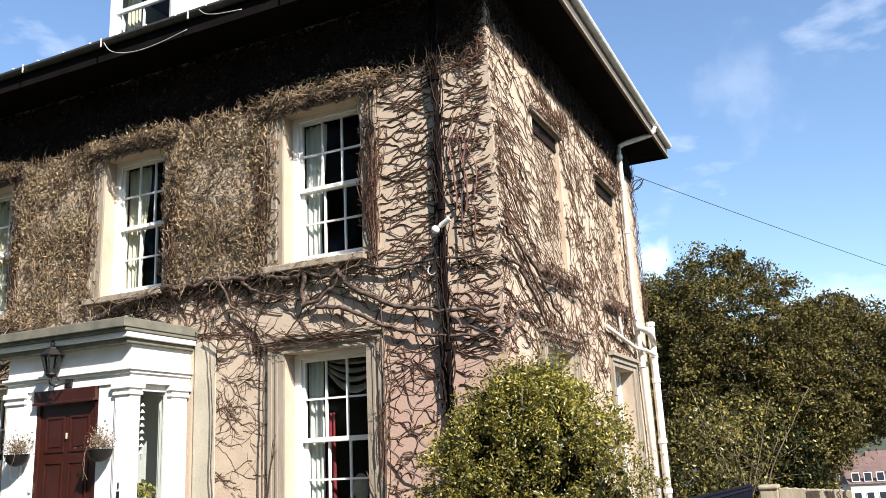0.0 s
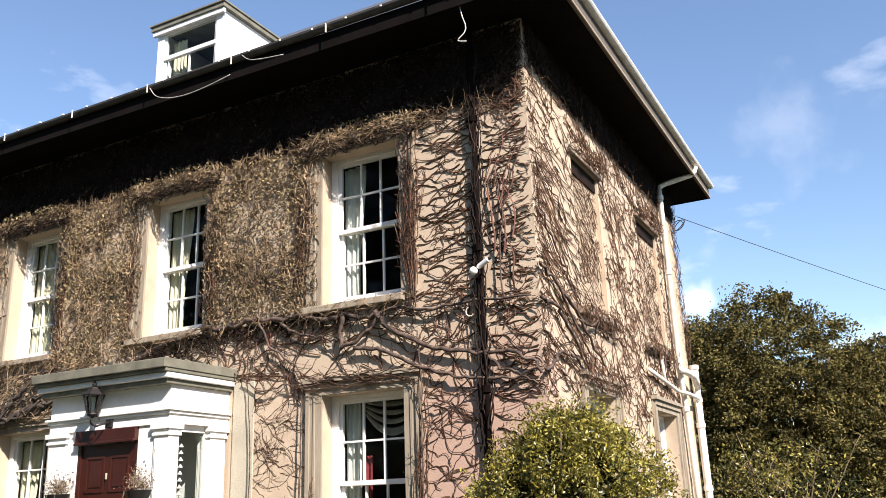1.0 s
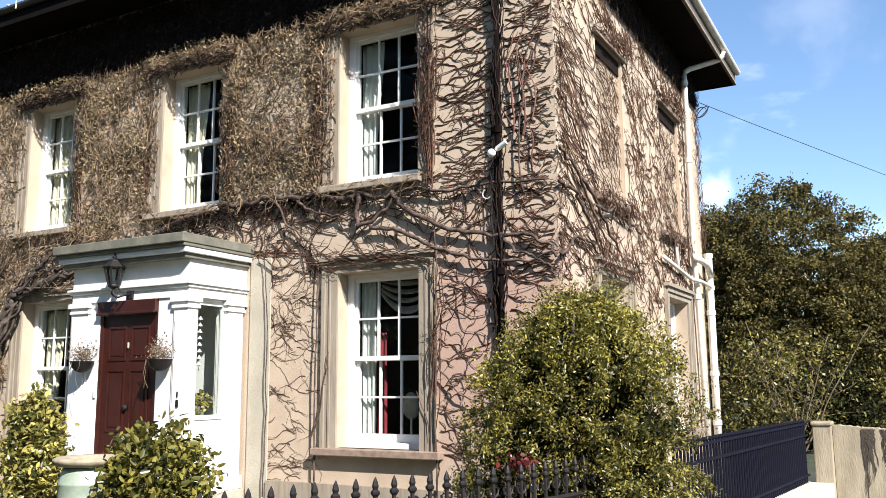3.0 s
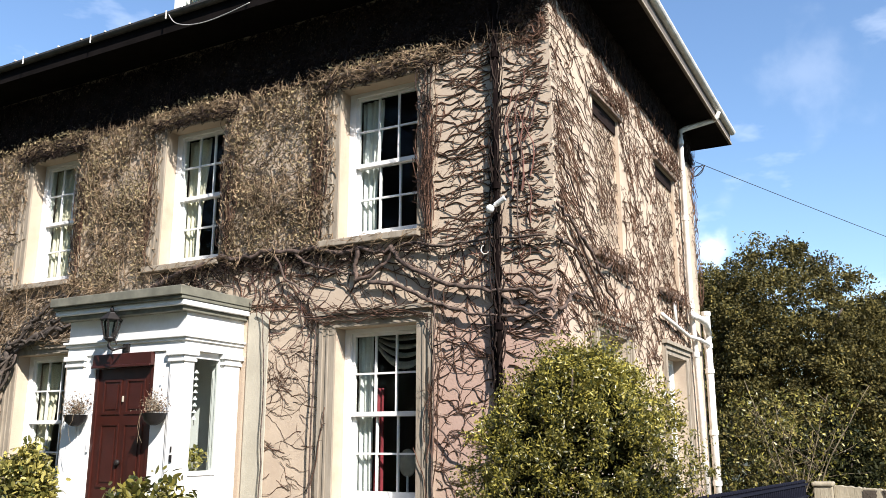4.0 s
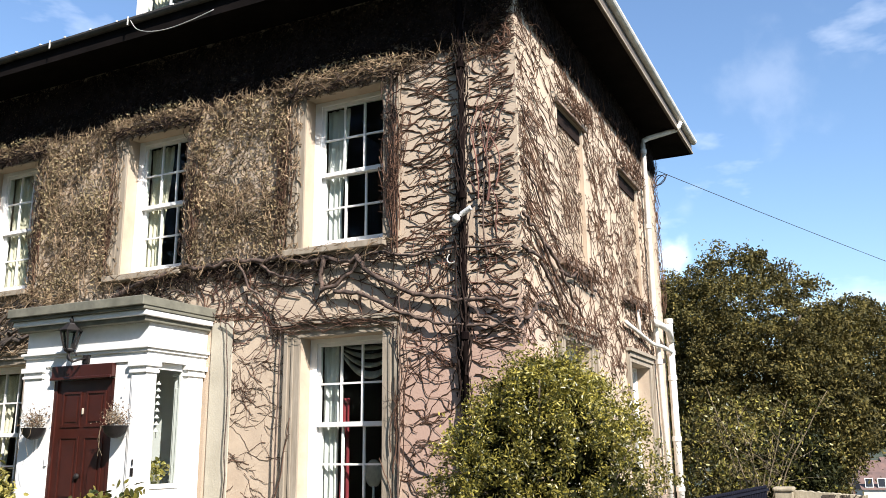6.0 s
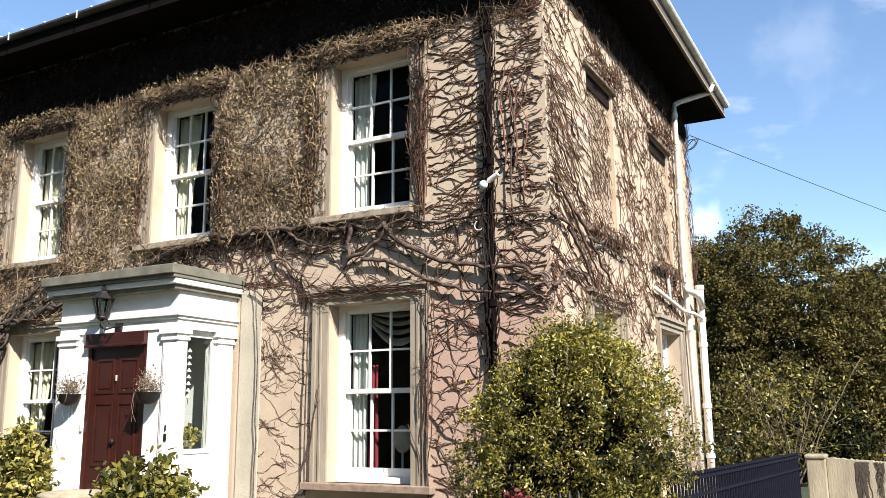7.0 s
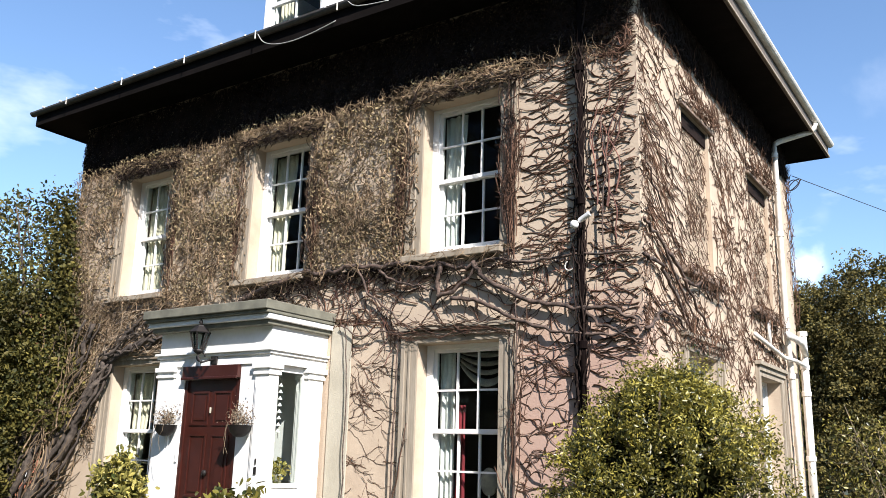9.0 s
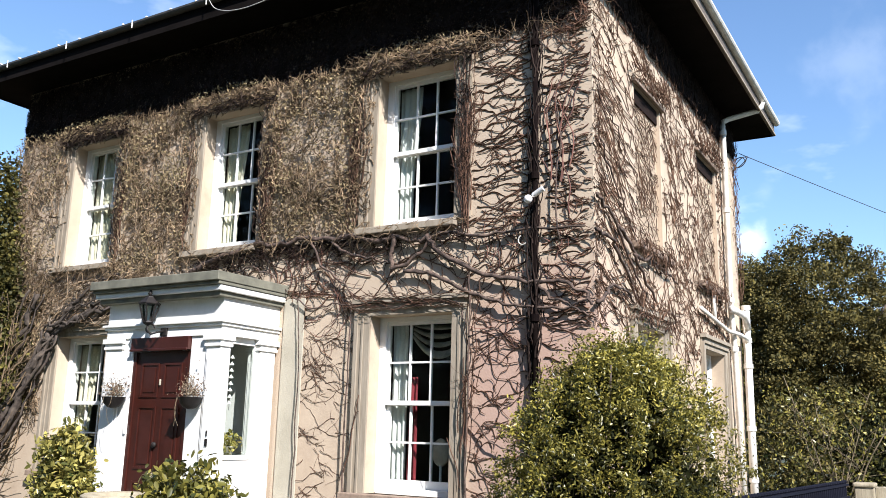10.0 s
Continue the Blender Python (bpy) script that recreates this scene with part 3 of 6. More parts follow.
CY = 0.350
curtain(-2.615, -2.30, 3.82, 5.56, CY, M_WHITECLOTH, "white curtain gathered inside an upper sash window", 3, sweep=0.10)
curtain(-5.515, -5.12, 3.79, 5.55, CY, M_CREAM, "cream curtain gathered inside an upper sash window", 4, sweep=0.12)
curtain(-8.295, -7.46, 3.77, 5.54, CY, M_CREAM, "cream curtain half drawn inside an upper sash window", 7, sweep=0.22)
curtain(-2.605, -2.40, 0.84, 2.66, CY, M_WHITECLOTH, "white net curtain inside the ground floor window", 3)
curtain(-2.39, -2.27, 0.84, 2.05, CY + 0.03, M_RED, "red curtain hanging inside the ground floor window", 2)
curtain(-8.195, -7.78, 0.84, 2.56, CY, M_CREAM, "cream curtain inside the window beside the porch", 4, sweep=0.1)

# swagged blind in the head of the ground floor window
verts, faces = [], []
cols = 32
for k in range(4):
    for j in range(7):
        t = j / 6
        for i in range(cols + 1):
            a = i / cols
            sag = 1 - (2 * a - 1) ** 2
            top = 2.67 - 0.045 * k - (0.03 + 0.055 * k) * sag
            drop = 0.030 + 0.028 * sag + (0.03 * sag if k == 3 else 0)
            verts.append((-2.36 + 0.72 * a, 0.43 - 0.03 * math.sin(math.pi * t * 0.7) - 0.006 * k, top - drop * t))
    for j in range(6):
        for i in range(cols):
            a = k * 7 * (cols + 1) + j * (cols + 1) + i
            faces.append((a, a + 1, a + cols + 2, a + cols + 1))
swag = raw_mesh("swag_blind", verts, faces, M_GREYCLOTH, smooth=True)
swag.modifiers.new("thick", "SOLIDIFY").thickness = 0.004
tagged(swag, "white swagged fabric blind at the window head", "blind")
mirror = thing("table_mirror", "pale oval mirror on a stand inside the window", "mirror", at=pose(-2.02, 0.50, 0.80))
bm = lathe(bmesh.new(), [(0.02, -0.012), (0.10, -0.012), (0.115, 0.0), (0.10, 0.012), (0.02, 0.012)], 24)
bmesh.ops.rotate(bm, verts=bm.verts[:], matrix=Matrix.Rotation(radians(90), 3, "X"))
bmesh.ops.scale(bm, verts=bm.verts[:], vec=(1, 1, 1.35))
bmesh.ops.translate(bm, verts=bm.verts[:], vec=(0, 0, 0.42))
part("mirror_disc", bm, M_GREYCLOTH, mirror, smooth=True)
part("mirror_stand", lathe(bmesh.new(), [(0.10, 0), (0.10, 0.015), (0.015, 0.03), (0.012, 0.28)], 16), M_WHITE, mirror, smooth=True)

sideboard = thing("window_table", "dark wooden table behind the ground floor window", "table", at=pose(-2.0, 0.62, 0.27))
part("tabletop", boxes((-0.45, 0.45, -0.20, 0.20, 0.49, 0.528), bevel=0.006), M_FLOOR, sideboard)
for sx in (-0.4, 0.4):
    for sy in (-0.16, 0.16):
        part("leg", boxes((sx - 0.025, sx + 0.025, sy - 0.025, sy + 0.025, 0.0, 0.489)), M_FLOOR, sideboard)

# ---- porch ----
PX0, PX1, PY = -6.00, -4.06, -0.95
porch = thing("porch", "white painted entrance porch with square pillars and grey cornice", "porch")
for nm, over, front, z0, z1 in (("cornice_cap", 0.118, 0.165, 3.045, 3.15), ("cornice_fillet", 0.105, 0.13, 3.005, 3.0445), ("cornice_bed", 0.05, 0.05, 2.885, 2.9395)):
    part(nm, boxes((PX0 - over, PX1 + over, PY - 0.07 - front, -0.003, z0, z1), bevel=0.008), M_LEAD, porch, "grey painted moulded cornice")
part("cornice_bead", boxes((PX0 - 0.092, PX1 + 0.092, PY - 0.162, -0.004, 2.940, 3.0045), bevel=0.012), M_WHITE, porch)
part("frieze", boxes((PX0 + 0.0, PX1, PY, -0.003, 2.63, 2.884)), M_WHITE, porch)
part("frieze_moulding", boxes((PX0 - 0.05, PX1 + 0.05, PY - 0.05, -0.004, 2.60, 2.629), (PX0 - 0.025, PX1 + 0.025, PY - 0.025, -0.004, 2.565, 2.599), bevel=0.006), M_WHITE, porch)
part("architrave_beam", boxes((PX0, PX1, PY, -0.003, 2.46, 2.564)), M_WHITE, porch)


def pillar(x0, x1, y0, y1):
    p = part("pillar", boxes((x0, x1, y0, y1, 0.42, 2.36), (x0 + 0.03, x1 - 0.03, y0 - 0.012, y0 - 0.001, 0.6, 2.2), bevel=0.006), M_WHITE, porch)
    part("capital", boxes((x0 - 0.02, x1 + 0.02, y0 - 0.02, y1 + 0.02, 2.33, 2.365), (x0 - 0.035, x1 + 0.035, y0 - 0.035, y1 + 0.035, 2.40, 2.459), (x0 - 0.012, x1 + 0.012, y0 - 0.012, y1 + 0.012, 2.366, 2.399), bevel=0.006), M_WHITE, p)
    part("base", boxes((x0 - 0.03, x1 + 0.03, y0 - 0.03, y1 + 0.03, 0.27, 0.42), bevel=0.01), M_WHITE, p)


pillar(PX1 - 0.22, PX1, PY, -0.79)
pillar(PX0, PX0 + 0.30, PY, -0.79)
pillar(PX1 - 0.20, PX1 - 0.002, -0.30, -0.04)
pillar(PX0 + 0.002, PX0 + 0.20, -0.30, -0.04)
for sx, name in ((PX1 - 0.12, "side_panel"), (PX0 + 0.06, "side_panel")):
    part(name, boxes((sx, sx + 0.06, -0.79, -0.30, 0.27, 1.079), bevel=0.004), M_WHITE, porch)
    part("side_rail", boxes((sx + 0.005, sx + 0.055, -0.79, -0.30, 2.385, 2.459)), M_WHITE, porch)
    part("side_sill", boxes((sx - 0.01, sx + 0.075, -0.79, -0.30, 1.08, 1.13), bevel=0.004), M_WHITE, porch)
    sl = part("side_light", boxes((sx + 0.01, sx + 0.05, -0.79, -0.765, 1.131, 2.384), (sx + 0.01, sx + 0.05, -0.325, -0.30, 1.131, 2.384)), M_WHITE, porch, "clear glazed porch side light")
    gl = part("pane", boxes((sx + 0.028, sx + 0.033, -0.765, -0.325, 1.131, 2.384)), M_GLASS, sl)
    gl.visible_shadow = False
# pilasters either side of the door
part("door_pilaster", boxes((-5.695, -5.515, PY + 0.02, -0.80, 0.27, 2.46), bevel=0.006), M_WHITE, porch)
part("door_pilaster", boxes((-4.545, -4.285, PY + 0.02, -0.80, 0.27, 2.46), bevel=0.006), M_WHITE, porch)
part("inner_wall", boxes((PX0 + 0.21, PX1 - 0.21, -0.035, -0.004, 0.27, 2.46)), M_WHITE, porch, "white inner wall of the porch")
part("porch_floor", boxes((PX0 - 0.05, PX1 + 0.05, PY - 0.10, -0.003, 0.0, 0.268), bevel=0.01), M_STEP, porch, "stone porch floor")
part("doorway_transom", boxes((-5.513, -4.547, PY - 0.03, -0.80, 2.305, 2.458), (-5.513, -4.547, PY - 0.05, PY - 0.031, 2.295, 2.325), bevel=0.005), M_DOOR, porch, "dark red panel over the door")
# plain number marks on the pillar
part("number_mark", boxes((-4.165, -4.15, PY - 0.022, PY - 0.014, 1.34, 1.40)), M_BLACK, porch)
part("number_mark", boxes((-4.175, -4.14, PY - 0.022, PY - 0.014, 1.23, 1.31)), M_BLACK, porch)
part("bell_push", boxes((-5.545, -5.515, PY + 0.0, PY + 0.019, 1.33, 1.43), bevel=0.004), M_WHITE, porch)

door = thing("door_1", "closed dark red six-panel front door", "door", kind="structure")
dx0, dx1, dz0, dz1, dy = -5.513, -4.547, 0.275, 2.294, PY + 0.05
bm = boxes((dx0 + 0.05, dx1 - 0.05, dy, dy + 0.04, dz0, dz1))
leaf = part("door_leaf", bm, M_DOOR, door)
part("door_frame", boxes((dx0, dx0 + 0.05, dy - 0.02, dy + 0.06, dz0, dz1), (dx1 - 0.05, dx1, dy - 0.02, dy + 0.06, dz0, dz1)), M_DOOR, door)
for a, b in ((dx0 + 0.14, -5.07), (-4.99, dx1 - 0.14)):
    for z0, z1 in ((0.42, 0.80), (0.94, 1.66), (1.76, 2.16)):
        part("door_panel", boxes((a, b, dy - 0.012, dy - 0.001, z0, z0 + 0.025), (a, b, dy - 0.012, dy - 0.001, z1 - 0.025, z1),
                                 (a, a + 0.025, dy - 0.012, dy - 0.001, z0 + 0.0255, z1 - 0.0255), (b - 0.025, b, dy - 0.012, dy - 0.001, z0 + 0.0255, z1 - 0.0255),
                                 (a + 0.06, b - 0.06, dy - 0.009, dy - 0.001, z0 + 0.06, z1 - 0.06)), M_DOOR, leaf)
bm = bmesh.new()
lathe(bm, [(0.012, 0), (0.03, 0.01), (0.034, 0.03), (0.02, 0.045)], 12)
bmesh.ops.rotate(bm, verts=bm.verts[:], matrix=Matrix.Rotation(radians(90), 3, "X"))
bmesh.ops.translate(bm, verts=bm.verts[:], vec=(-5.03, dy - 0.001, 1.22))
part("door_knob", bm, M_BLACK, leaf, smooth=True)
part("letter_plate", boxes((-5.13, -4.93, dy - 0.014, dy - 0.001, 0.85, 0.90), bevel=0.004), M_STEP, leaf, "brass letter plate")
part("door_knocker", boxes((-5.04, -5.02, dy - 0.022, dy - 0.001, 1.90, 1.97), bevel=0.006), M_STEP, leaf, "small brass knocker")

# steps, and the low pier with a stone cap beside them
steps = thing("entrance_steps", "two worn stone entrance steps before the porch", "steps")
part("step", boxes((-5.60, -4.45, -1.35, PY - 0.101, 0, 0.18), bevel=0.012), M_STEP, steps)
part("step", boxes((-5.60, -4.45, -1.65, -1.351, 0, 0.09), bevel=0.012), M_STEP, steps)
for x in (-5.98, -4.42):
    pier = thing("step_pier", "low white pier with a stone cap beside the steps", "pier", group="step piers")
    part("pier_body", boxes((x, x + 0.36, -1.62, -1.06, 0, 0.56), bevel=0.01), M_WHITE, pier)
    part("pier_cap", boxes((x - 0.06, x + 0.42, -1.70, -1.056, 0.561, 0.64), bevel=0.015), M_STEP, pier, "worn stone cap")

# plaster strip where the wall meets the porch
tagged(mesh_object("wall_pilaster", boxes((-3.98, -3.66, -0.022, -0.003, 0, 2.98), bevel=0.006), M_PALE), "plain stucco pilaster beside the porch", "pilaster", kind="structure")
tagged(mesh_object("plinth", boxes((-3.655, -0.0, -0.05, -0.003, 0, 0.38), (0.003, 0.05, 0, D, 0, 0.38)), M_TRIM), "plain stucco plinth", "plinth", kind="structure")

# wide glazed planter before the steps
urn = thing("garden_planter", "wide pale green glazed planter with a worn rim", "planter", at=pose(-4.22, -2.02, 0))
part("bowl", lathe(bmesh.new(), [(0.17, 0.0), (0.19, 0.03), (0.25, 0.22), (0.285, 0.42), (0.283, 0.52), (0.288, 0.53), (0.283, 0.54), (0.262, 0.63), (0.245, 0.68), (0.20, 0.68), (0.20, 0.60), (0.0, 0.60)], 28), M_GLAZE, urn, smooth=True)
part("rim", lathe(bmesh.new(), [(0.20, 0.681), (0.30, 0.70), (0.345, 0.74), (0.345, 0.765), (0.31, 0.78), (0.21, 0.765), (0.20, 0.74)], 28), M_WALLSTONE, urn, "worn stone-coloured rim", smooth=True)
part("soil", lathe(bmesh.new(), [(0.199, 0.601), (0.199, 0.72), (0.1, 0.745), (0.0, 0.75)], 20), M_GROUND, urn)

# ---- lantern over the door ----
lantern = thing("wall_lantern", "black iron coach lantern with glass sides on the porch", "lantern", at=pose(-5.09, -1.12, 2.53) @ Matrix.Scale(1.05, 4))
part("bracket", tube(bmesh.new(), [(0.10, 0.16, 0.0), (0.10, 0.06, -0.02), (0.06, 0.0, -0.05), (0, 0, 0.0), (0, 0, 0.06)], 0.012, 8), M_BLACK, lantern, smooth=True)
part("back_plate", boxes((0.05, 0.15, 0.14, 0.168, -0.06, 0.06), bevel=0.01), M_BLACK, lantern)
part("scroll", tube(bmesh.new(), [(0.0 + 0.07 * math.cos(a), 0.04, 0.02 + 0.05 * math.sin(a)) for a in (k * 0.5 for k in range(11))], 0.008, 6), M_BLACK, lantern, smooth=True)
part("lamp_base", lathe(bmesh.new(), [(0.02, 0.05), (0.05, 0.07), (0.06, 0.085), (0.055, 0.10)], 6), M_BLACK, lantern)
part("lamp_roof", lathe(bmesh.new(), [(0.12, 0.285), (0.125, 0.295), (0.085, 0.33), (0.05, 0.365), (0.045, 0.375)], 6), M_BLACK, lantern)
part("finial", lathe(bmesh.new(), [(0.012, 0.375), (0.015, 0.39), (0.028, 0.41), (0.016, 0.43), (0.006, 0.45)], 8), M_BLACK, lantern, smooth=True)
bm = bmesh.new()
for k in range(6):
    a = math.pi * k / 3
    tube(bm, [(0.056 * math.cos(a), 0.056 * math.sin(a), 0.10), (0.105 * math.cos(a), 0.105 * math.sin(a), 0.285)], 0.011, 5)
part("cage", bm, M_BLACK, lantern)
gl = part("glass", lathe(bmesh.new(), [(0.052, 0.101), (0.10, 0.284)], 6), M_GLASS, lantern)
gl.visible_shadow = False

# ---- hanging baskets ----
def leaves_raw(rng, centres, size, aspect=0.5, normal_bias=None, droop=0.0, fold=0.25):
    """Folded leaves, two bent halves each, at the given centres with random turns."""
    n = len(centres)
    c = np.asarray(centres, dtype=float)
    d = rng.normal(size=(n, 3))
    d[:, 2] -= droop
    d /= np.linalg.norm(d, axis=1)[:, None]
    up = rng.normal(size=(n, 3))
    if normal_bias is not None:
        up = up * 0.7 + normal_bias
    s = np.cross(d, up)
    s /= np.linalg.norm(s, axis=1)[:, None] + 1e-9
    nrm = np.cross(s, d)
    L = (size * rng.uniform(0.6, 1.35, n))[:, None]
    w = L * aspect * 0.5
    tip, base = c + d * L * 0.5, c - d * L * 0.5
    rise = nrm * w * fold
    low_l, low_r = c + s * w * 0.9 + rise - d * L * 0.2, c - s * w * 0.9 + rise - d * L * 0.2
    top_l, top_r = c + s * w * 0.8 + rise * 0.8 + d * L * 0.2, c - s * w * 0.8 + rise * 0.8 + d * L * 0.2
    verts = np.stack([base, low_r, top_r, tip, top_l, low_l], axis=1).reshape(-1, 3)
    i = np.arange(n)[:, None] * 6
    faces = np.concatenate([i + np.array([[0, 1, 2, 3]]), i + np.array([[0, 3, 4, 5]])], axis=1).reshape(-1, 4)
    return verts, faces


def fast_mesh(name, verts, faces, mat, parent=None, label="", kind="", smooth=False):
    me = bpy.data.meshes.new(name)
    nv, nf, k = len(verts), len(faces), faces.shape[1]
    me.vertices.add(nv)
    me.vertices.foreach_set("co", np.asarray(verts, dtype=np.float32).ravel())
    me.loops.add(nf * k)
    me.loops.foreach_set("vertex_index", np.asarray(faces, dtype=np.int32).ravel())
    me.polygons.add(nf)
    me.polygons.foreach_set("loop_start", np.arange(0, nf * k, k, dtype=np.int32))
    me.polygons.foreach_set("loop_total", np.full(nf, k, dtype=np.int32))
    if smooth:
        me.polygons.foreach_set("use_smooth", np.ones(nf, dtype=bool))
    me.update(calc_edges=True)
    me.validate()
    me.materials.append(mat)
    ob = new(name, me)
    if parent is not None:
        ob.parent = parent
    if label:
        ob["label"] = label
    if kind:
        ob["kind"] = kind
    return ob


def hanging_basket(x, seed):
    rng = np.random.default_rng(seed)
    hb = thing("hanging_basket", "black half-round wall basket with straggling dry plants", "hanging basket", at=pose(x, -1.06, 1.715) @ Matrix.Scale(0.74, 4), group="door baskets")
    bm = bmesh.new()
    lathe(bm, [(0.03, -0.12), (0.09, -0.10), (0.15, -0.04), (0.18, 0.05), (0.19, 0.06)], 14)
    part("basket_bowl", bm, M_BLACK, hb, smooth=True)
    bm = bmesh.new()
    for k in range(26):
        a, r = rng.uniform(0, 6.28), rng.uniform(0.02, 0.16)
        p = Vector((r * math.cos(a), r * math.sin(a), 0.06))
        q = p + Vector((rng.normal() * 0.10, rng.normal() * 0.08, rng.uniform(0.12, 0.34)))
        tube(bm, [p, (p + q) / 2 + Vector((rng.normal() * 0.02, 0, 0.02)), q], 0.003, 3)
    for k in range(2):
        a = rng.uniform(3.3, 6.1)
        p = Vector((0.17 * math.cos(a), 0.17 * math.sin(a), 0.06))
        tube(bm, [p, p + Vector((0.03 * math.cos(a), 0.03 * math.sin(a), 0.0)), p + Vector((rng.normal() * 0.05, -0.05, -0.1)), p + Vector((rng.normal() * 0.06, -0.06, -0.2)), p + Vector((rng.normal() * 0.06, -0.05, -0.32)), p + Vector((rng.normal() * 0.06, -0.05, -0.43))], 0.003, 4)
    part("dry_growth", bm, M_BARE, hb)["kind"] = "stuff"
    cs = np.stack([rng.normal(0, 0.10, 420), rng.normal(0, 0.08, 420), 0.08 + np.abs(rng.normal(0, 0.13, 420))], axis=1)
    v, f = leaves_raw(rng, cs, 0.035, 0.6)
    fast_mesh("plant_leaves", v, f, M_DRYLEAF, hb, kind="stuff")
    return hb


hanging_basket(-5.63, 3)
hanging_basket(-4.35, 4)

# plant on the porch sill and strings of ornaments behind the side light
pot = thing("sill_plant", "small green pot plant on the porch window sill", "pot plant", at=pose(-4.22, -0.55, 1.131))
part("pot", lathe(bmesh.new(), [(0.045, 0), (0.06, 0.09), (0.066, 0.10)], 14), M_STEP, pot, smooth=True)
rng = np.random.default_rng(9)
v, f = leaves_raw(rng, np.stack([rng.normal(0, 0.05, 160), rng.normal(0, 0.07, 160), 0.14 + rng.normal(0, 0.05, 160)], axis=1), 0.06, 0.55)
fast_mesh("leaves", v, f, M_SPOTTED, pot, kind="stuff")
orn = thing("hanging_ornaments", "white string of ornaments hanging inside the porch", "ornament", at=pose(-4.21, -0.60, 2.38))
bm = bmesh.new()
tube(bm, [(0, 0, 0), (0, 0, -0.75)], 0.003, 4)
part("string", bm, M_BLACK, orn)
for k in range(8):
    part("ornament", lathe(bmesh.new(), [(0.004, -0.12 - k * 0.075), (0.030, -0.158 - k * 0.075), (0.004, -0.165 - k * 0.075)], 6), M_WHITE, orn)

# ---- dormer ----
DX0, DX1, DYF, DZT = -5.73, -4.47, 0.05, 8.34
dormer = thing("dormer", "white painted dormer with a sash window on the roof", "dormer")
zb = 7.2
part("dormer_front", wall_with_openings(DX0, DX1, zb, DZT, 0.08, [(DX0 + 0.13, DX1 - 0.13, 7.45, DZT - 0.08)]), M_WHITE, dormer).location = (0, DYF, 0)
part("dormer_cheek", boxes((DX0, DX0 + 0.06, DYF + 0.081, 1.9, zb, DZT)), M_WHITE, dormer)
part("dormer_cheek", boxes((DX1 - 0.06, DX1, DYF + 0.081, 1.9, zb, DZT)), M_WHITE, dormer)
part("dormer_roof", boxes((DX0 - 0.08, DX1 + 0.06, DYF - 0.07, 2.1, DZT + 0.001, DZT + 0.07), (DX0 - 0.10, DX1 + 0.08, DYF - 0.09, 2.1, DZT + 0.071, DZT + 0.10), bevel=0.006), M_LEAD, dormer, "grey lead roof with white edge")
part("dormer_fascia", boxes((DX0 - 0.06, DX1 + 0.04, DYF - 0.05, DYF - 0.001, DZT - 0.07, DZT)), M_WHITE, dormer)
part("dormer_mullion", boxes((DX0 + 0.131, DX1 - 0.131, DYF + 0.0, DYF + 0.05, 7.84, 7.90), (DX0 + 0.131, DX0 + 0.17, DYF + 0.02, DYF + 0.06, 7.451, DZT - 0.081),
                             (DX1 - 0.17, DX1 - 0.131, DYF + 0.02, DYF + 0.06, 7.451, DZT - 0.081), (DX0 + 0.6, DX0 + 0.625, DYF + 0.025, DYF + 0.05, 7.451, 7.84)), M_WHITE, dormer)
gl = part("pane", boxes((DX0 + 0.135, DX1 - 0.135, DYF + 0.03, DYF + 0.034, 7.455, DZT - 0.085)), M_GLASS, dormer)
gl.visible_shadow = False
cur = curtain(DX0 + 0.15, DX0 + 0.42, 7.4, 8.2, 0.22, M_CREAM, "cream curtain inside the dormer window", 4)

# ---- pipes on the side wall ----
def drainpipe(name, points, radius, label, collars=(), mat=None):
    p = thing(name, label, "drainpipe", group="drainpipes")
    part("pipe", tube(bmesh.new(), points, radius, 12), mat or M_PIPE, p, smooth=True)
    for c0 in collars:
        part("collar", lathe(bmesh.new(), [(radius + 0.004, -0.04), (radius + 0.014, -0.036), (radius + 0.014, 0.036), (radius + 0.004, 0.04)], 14, at=c0), mat or M_PIPE, p)
    return p


drainpipe("downpipe", [(0.66, 6.10, 6.86), (0.64, 6.09, 6.78), (0.58, 6.06, 6.72), (0.16, 5.79, 6.55), (0.10, 5.74, 6.50), (0.085, 5.72, 6.42), (0.085, 5.72, 3.42), (0.085, 5.76, 3.25), (0.085, 5.84, 2.95), (0.085, 5.92, 2.3), (0.085, 6.06, 0.05)], 0.044,
          "white downpipe running from the side gutter to the ground", [(0.085, 5.72, z) for z in (6.3, 5.0, 3.55)] + [(0.085, 5.86, 2.8), (0.085, 5.97, 1.8), (0.085, 6.0, 1.1)])
drainpipe("soil_pipe", [(0.11, 6.72, 0.0), (0.11, 6.72, 3.60)], 0.062, "white soil pipe with a capped top beside the downpipe", [(0.11, 6.72, z) for z in (3.56, 3.02, 2.6, 1.6, 0.8)])
drainpipe("waste_pipe", [(0.06, 3.95, 3.20), (0.065, 4.8, 3.12), (0.075, 5.5, 3.05), (0.17, 5.8, 3.03), (0.17, 6.3, 3.02), (0.13, 6.68, 3.02)], 0.03, "white waste pipe sloping to the soil pipe")
drainpipe("waste_pipe", [(0.045, 4.78, 3.50), (0.055, 4.78, 3.15)], 0.026, "short white waste pipe")
drainpipe("waste_pipe", [(0.15, 5.45, 3.38), (0.16, 5.9, 3.38), (0.17, 6.3, 3.36), (0.14, 6.70, 3.22)], 0.052, "thick white branch pipe across the downpipe")
drainpipe("rainwater_pipe", [(-0.62, -0.05, 6.70), (-0.62, -0.05, 0.0)], 0.033, "black iron downpipe overgrown with vine stems", [(-0.62, -0.06, z) for z in (5.6, 4.1, 2.6, 1.2)], M_IRONPIPE)

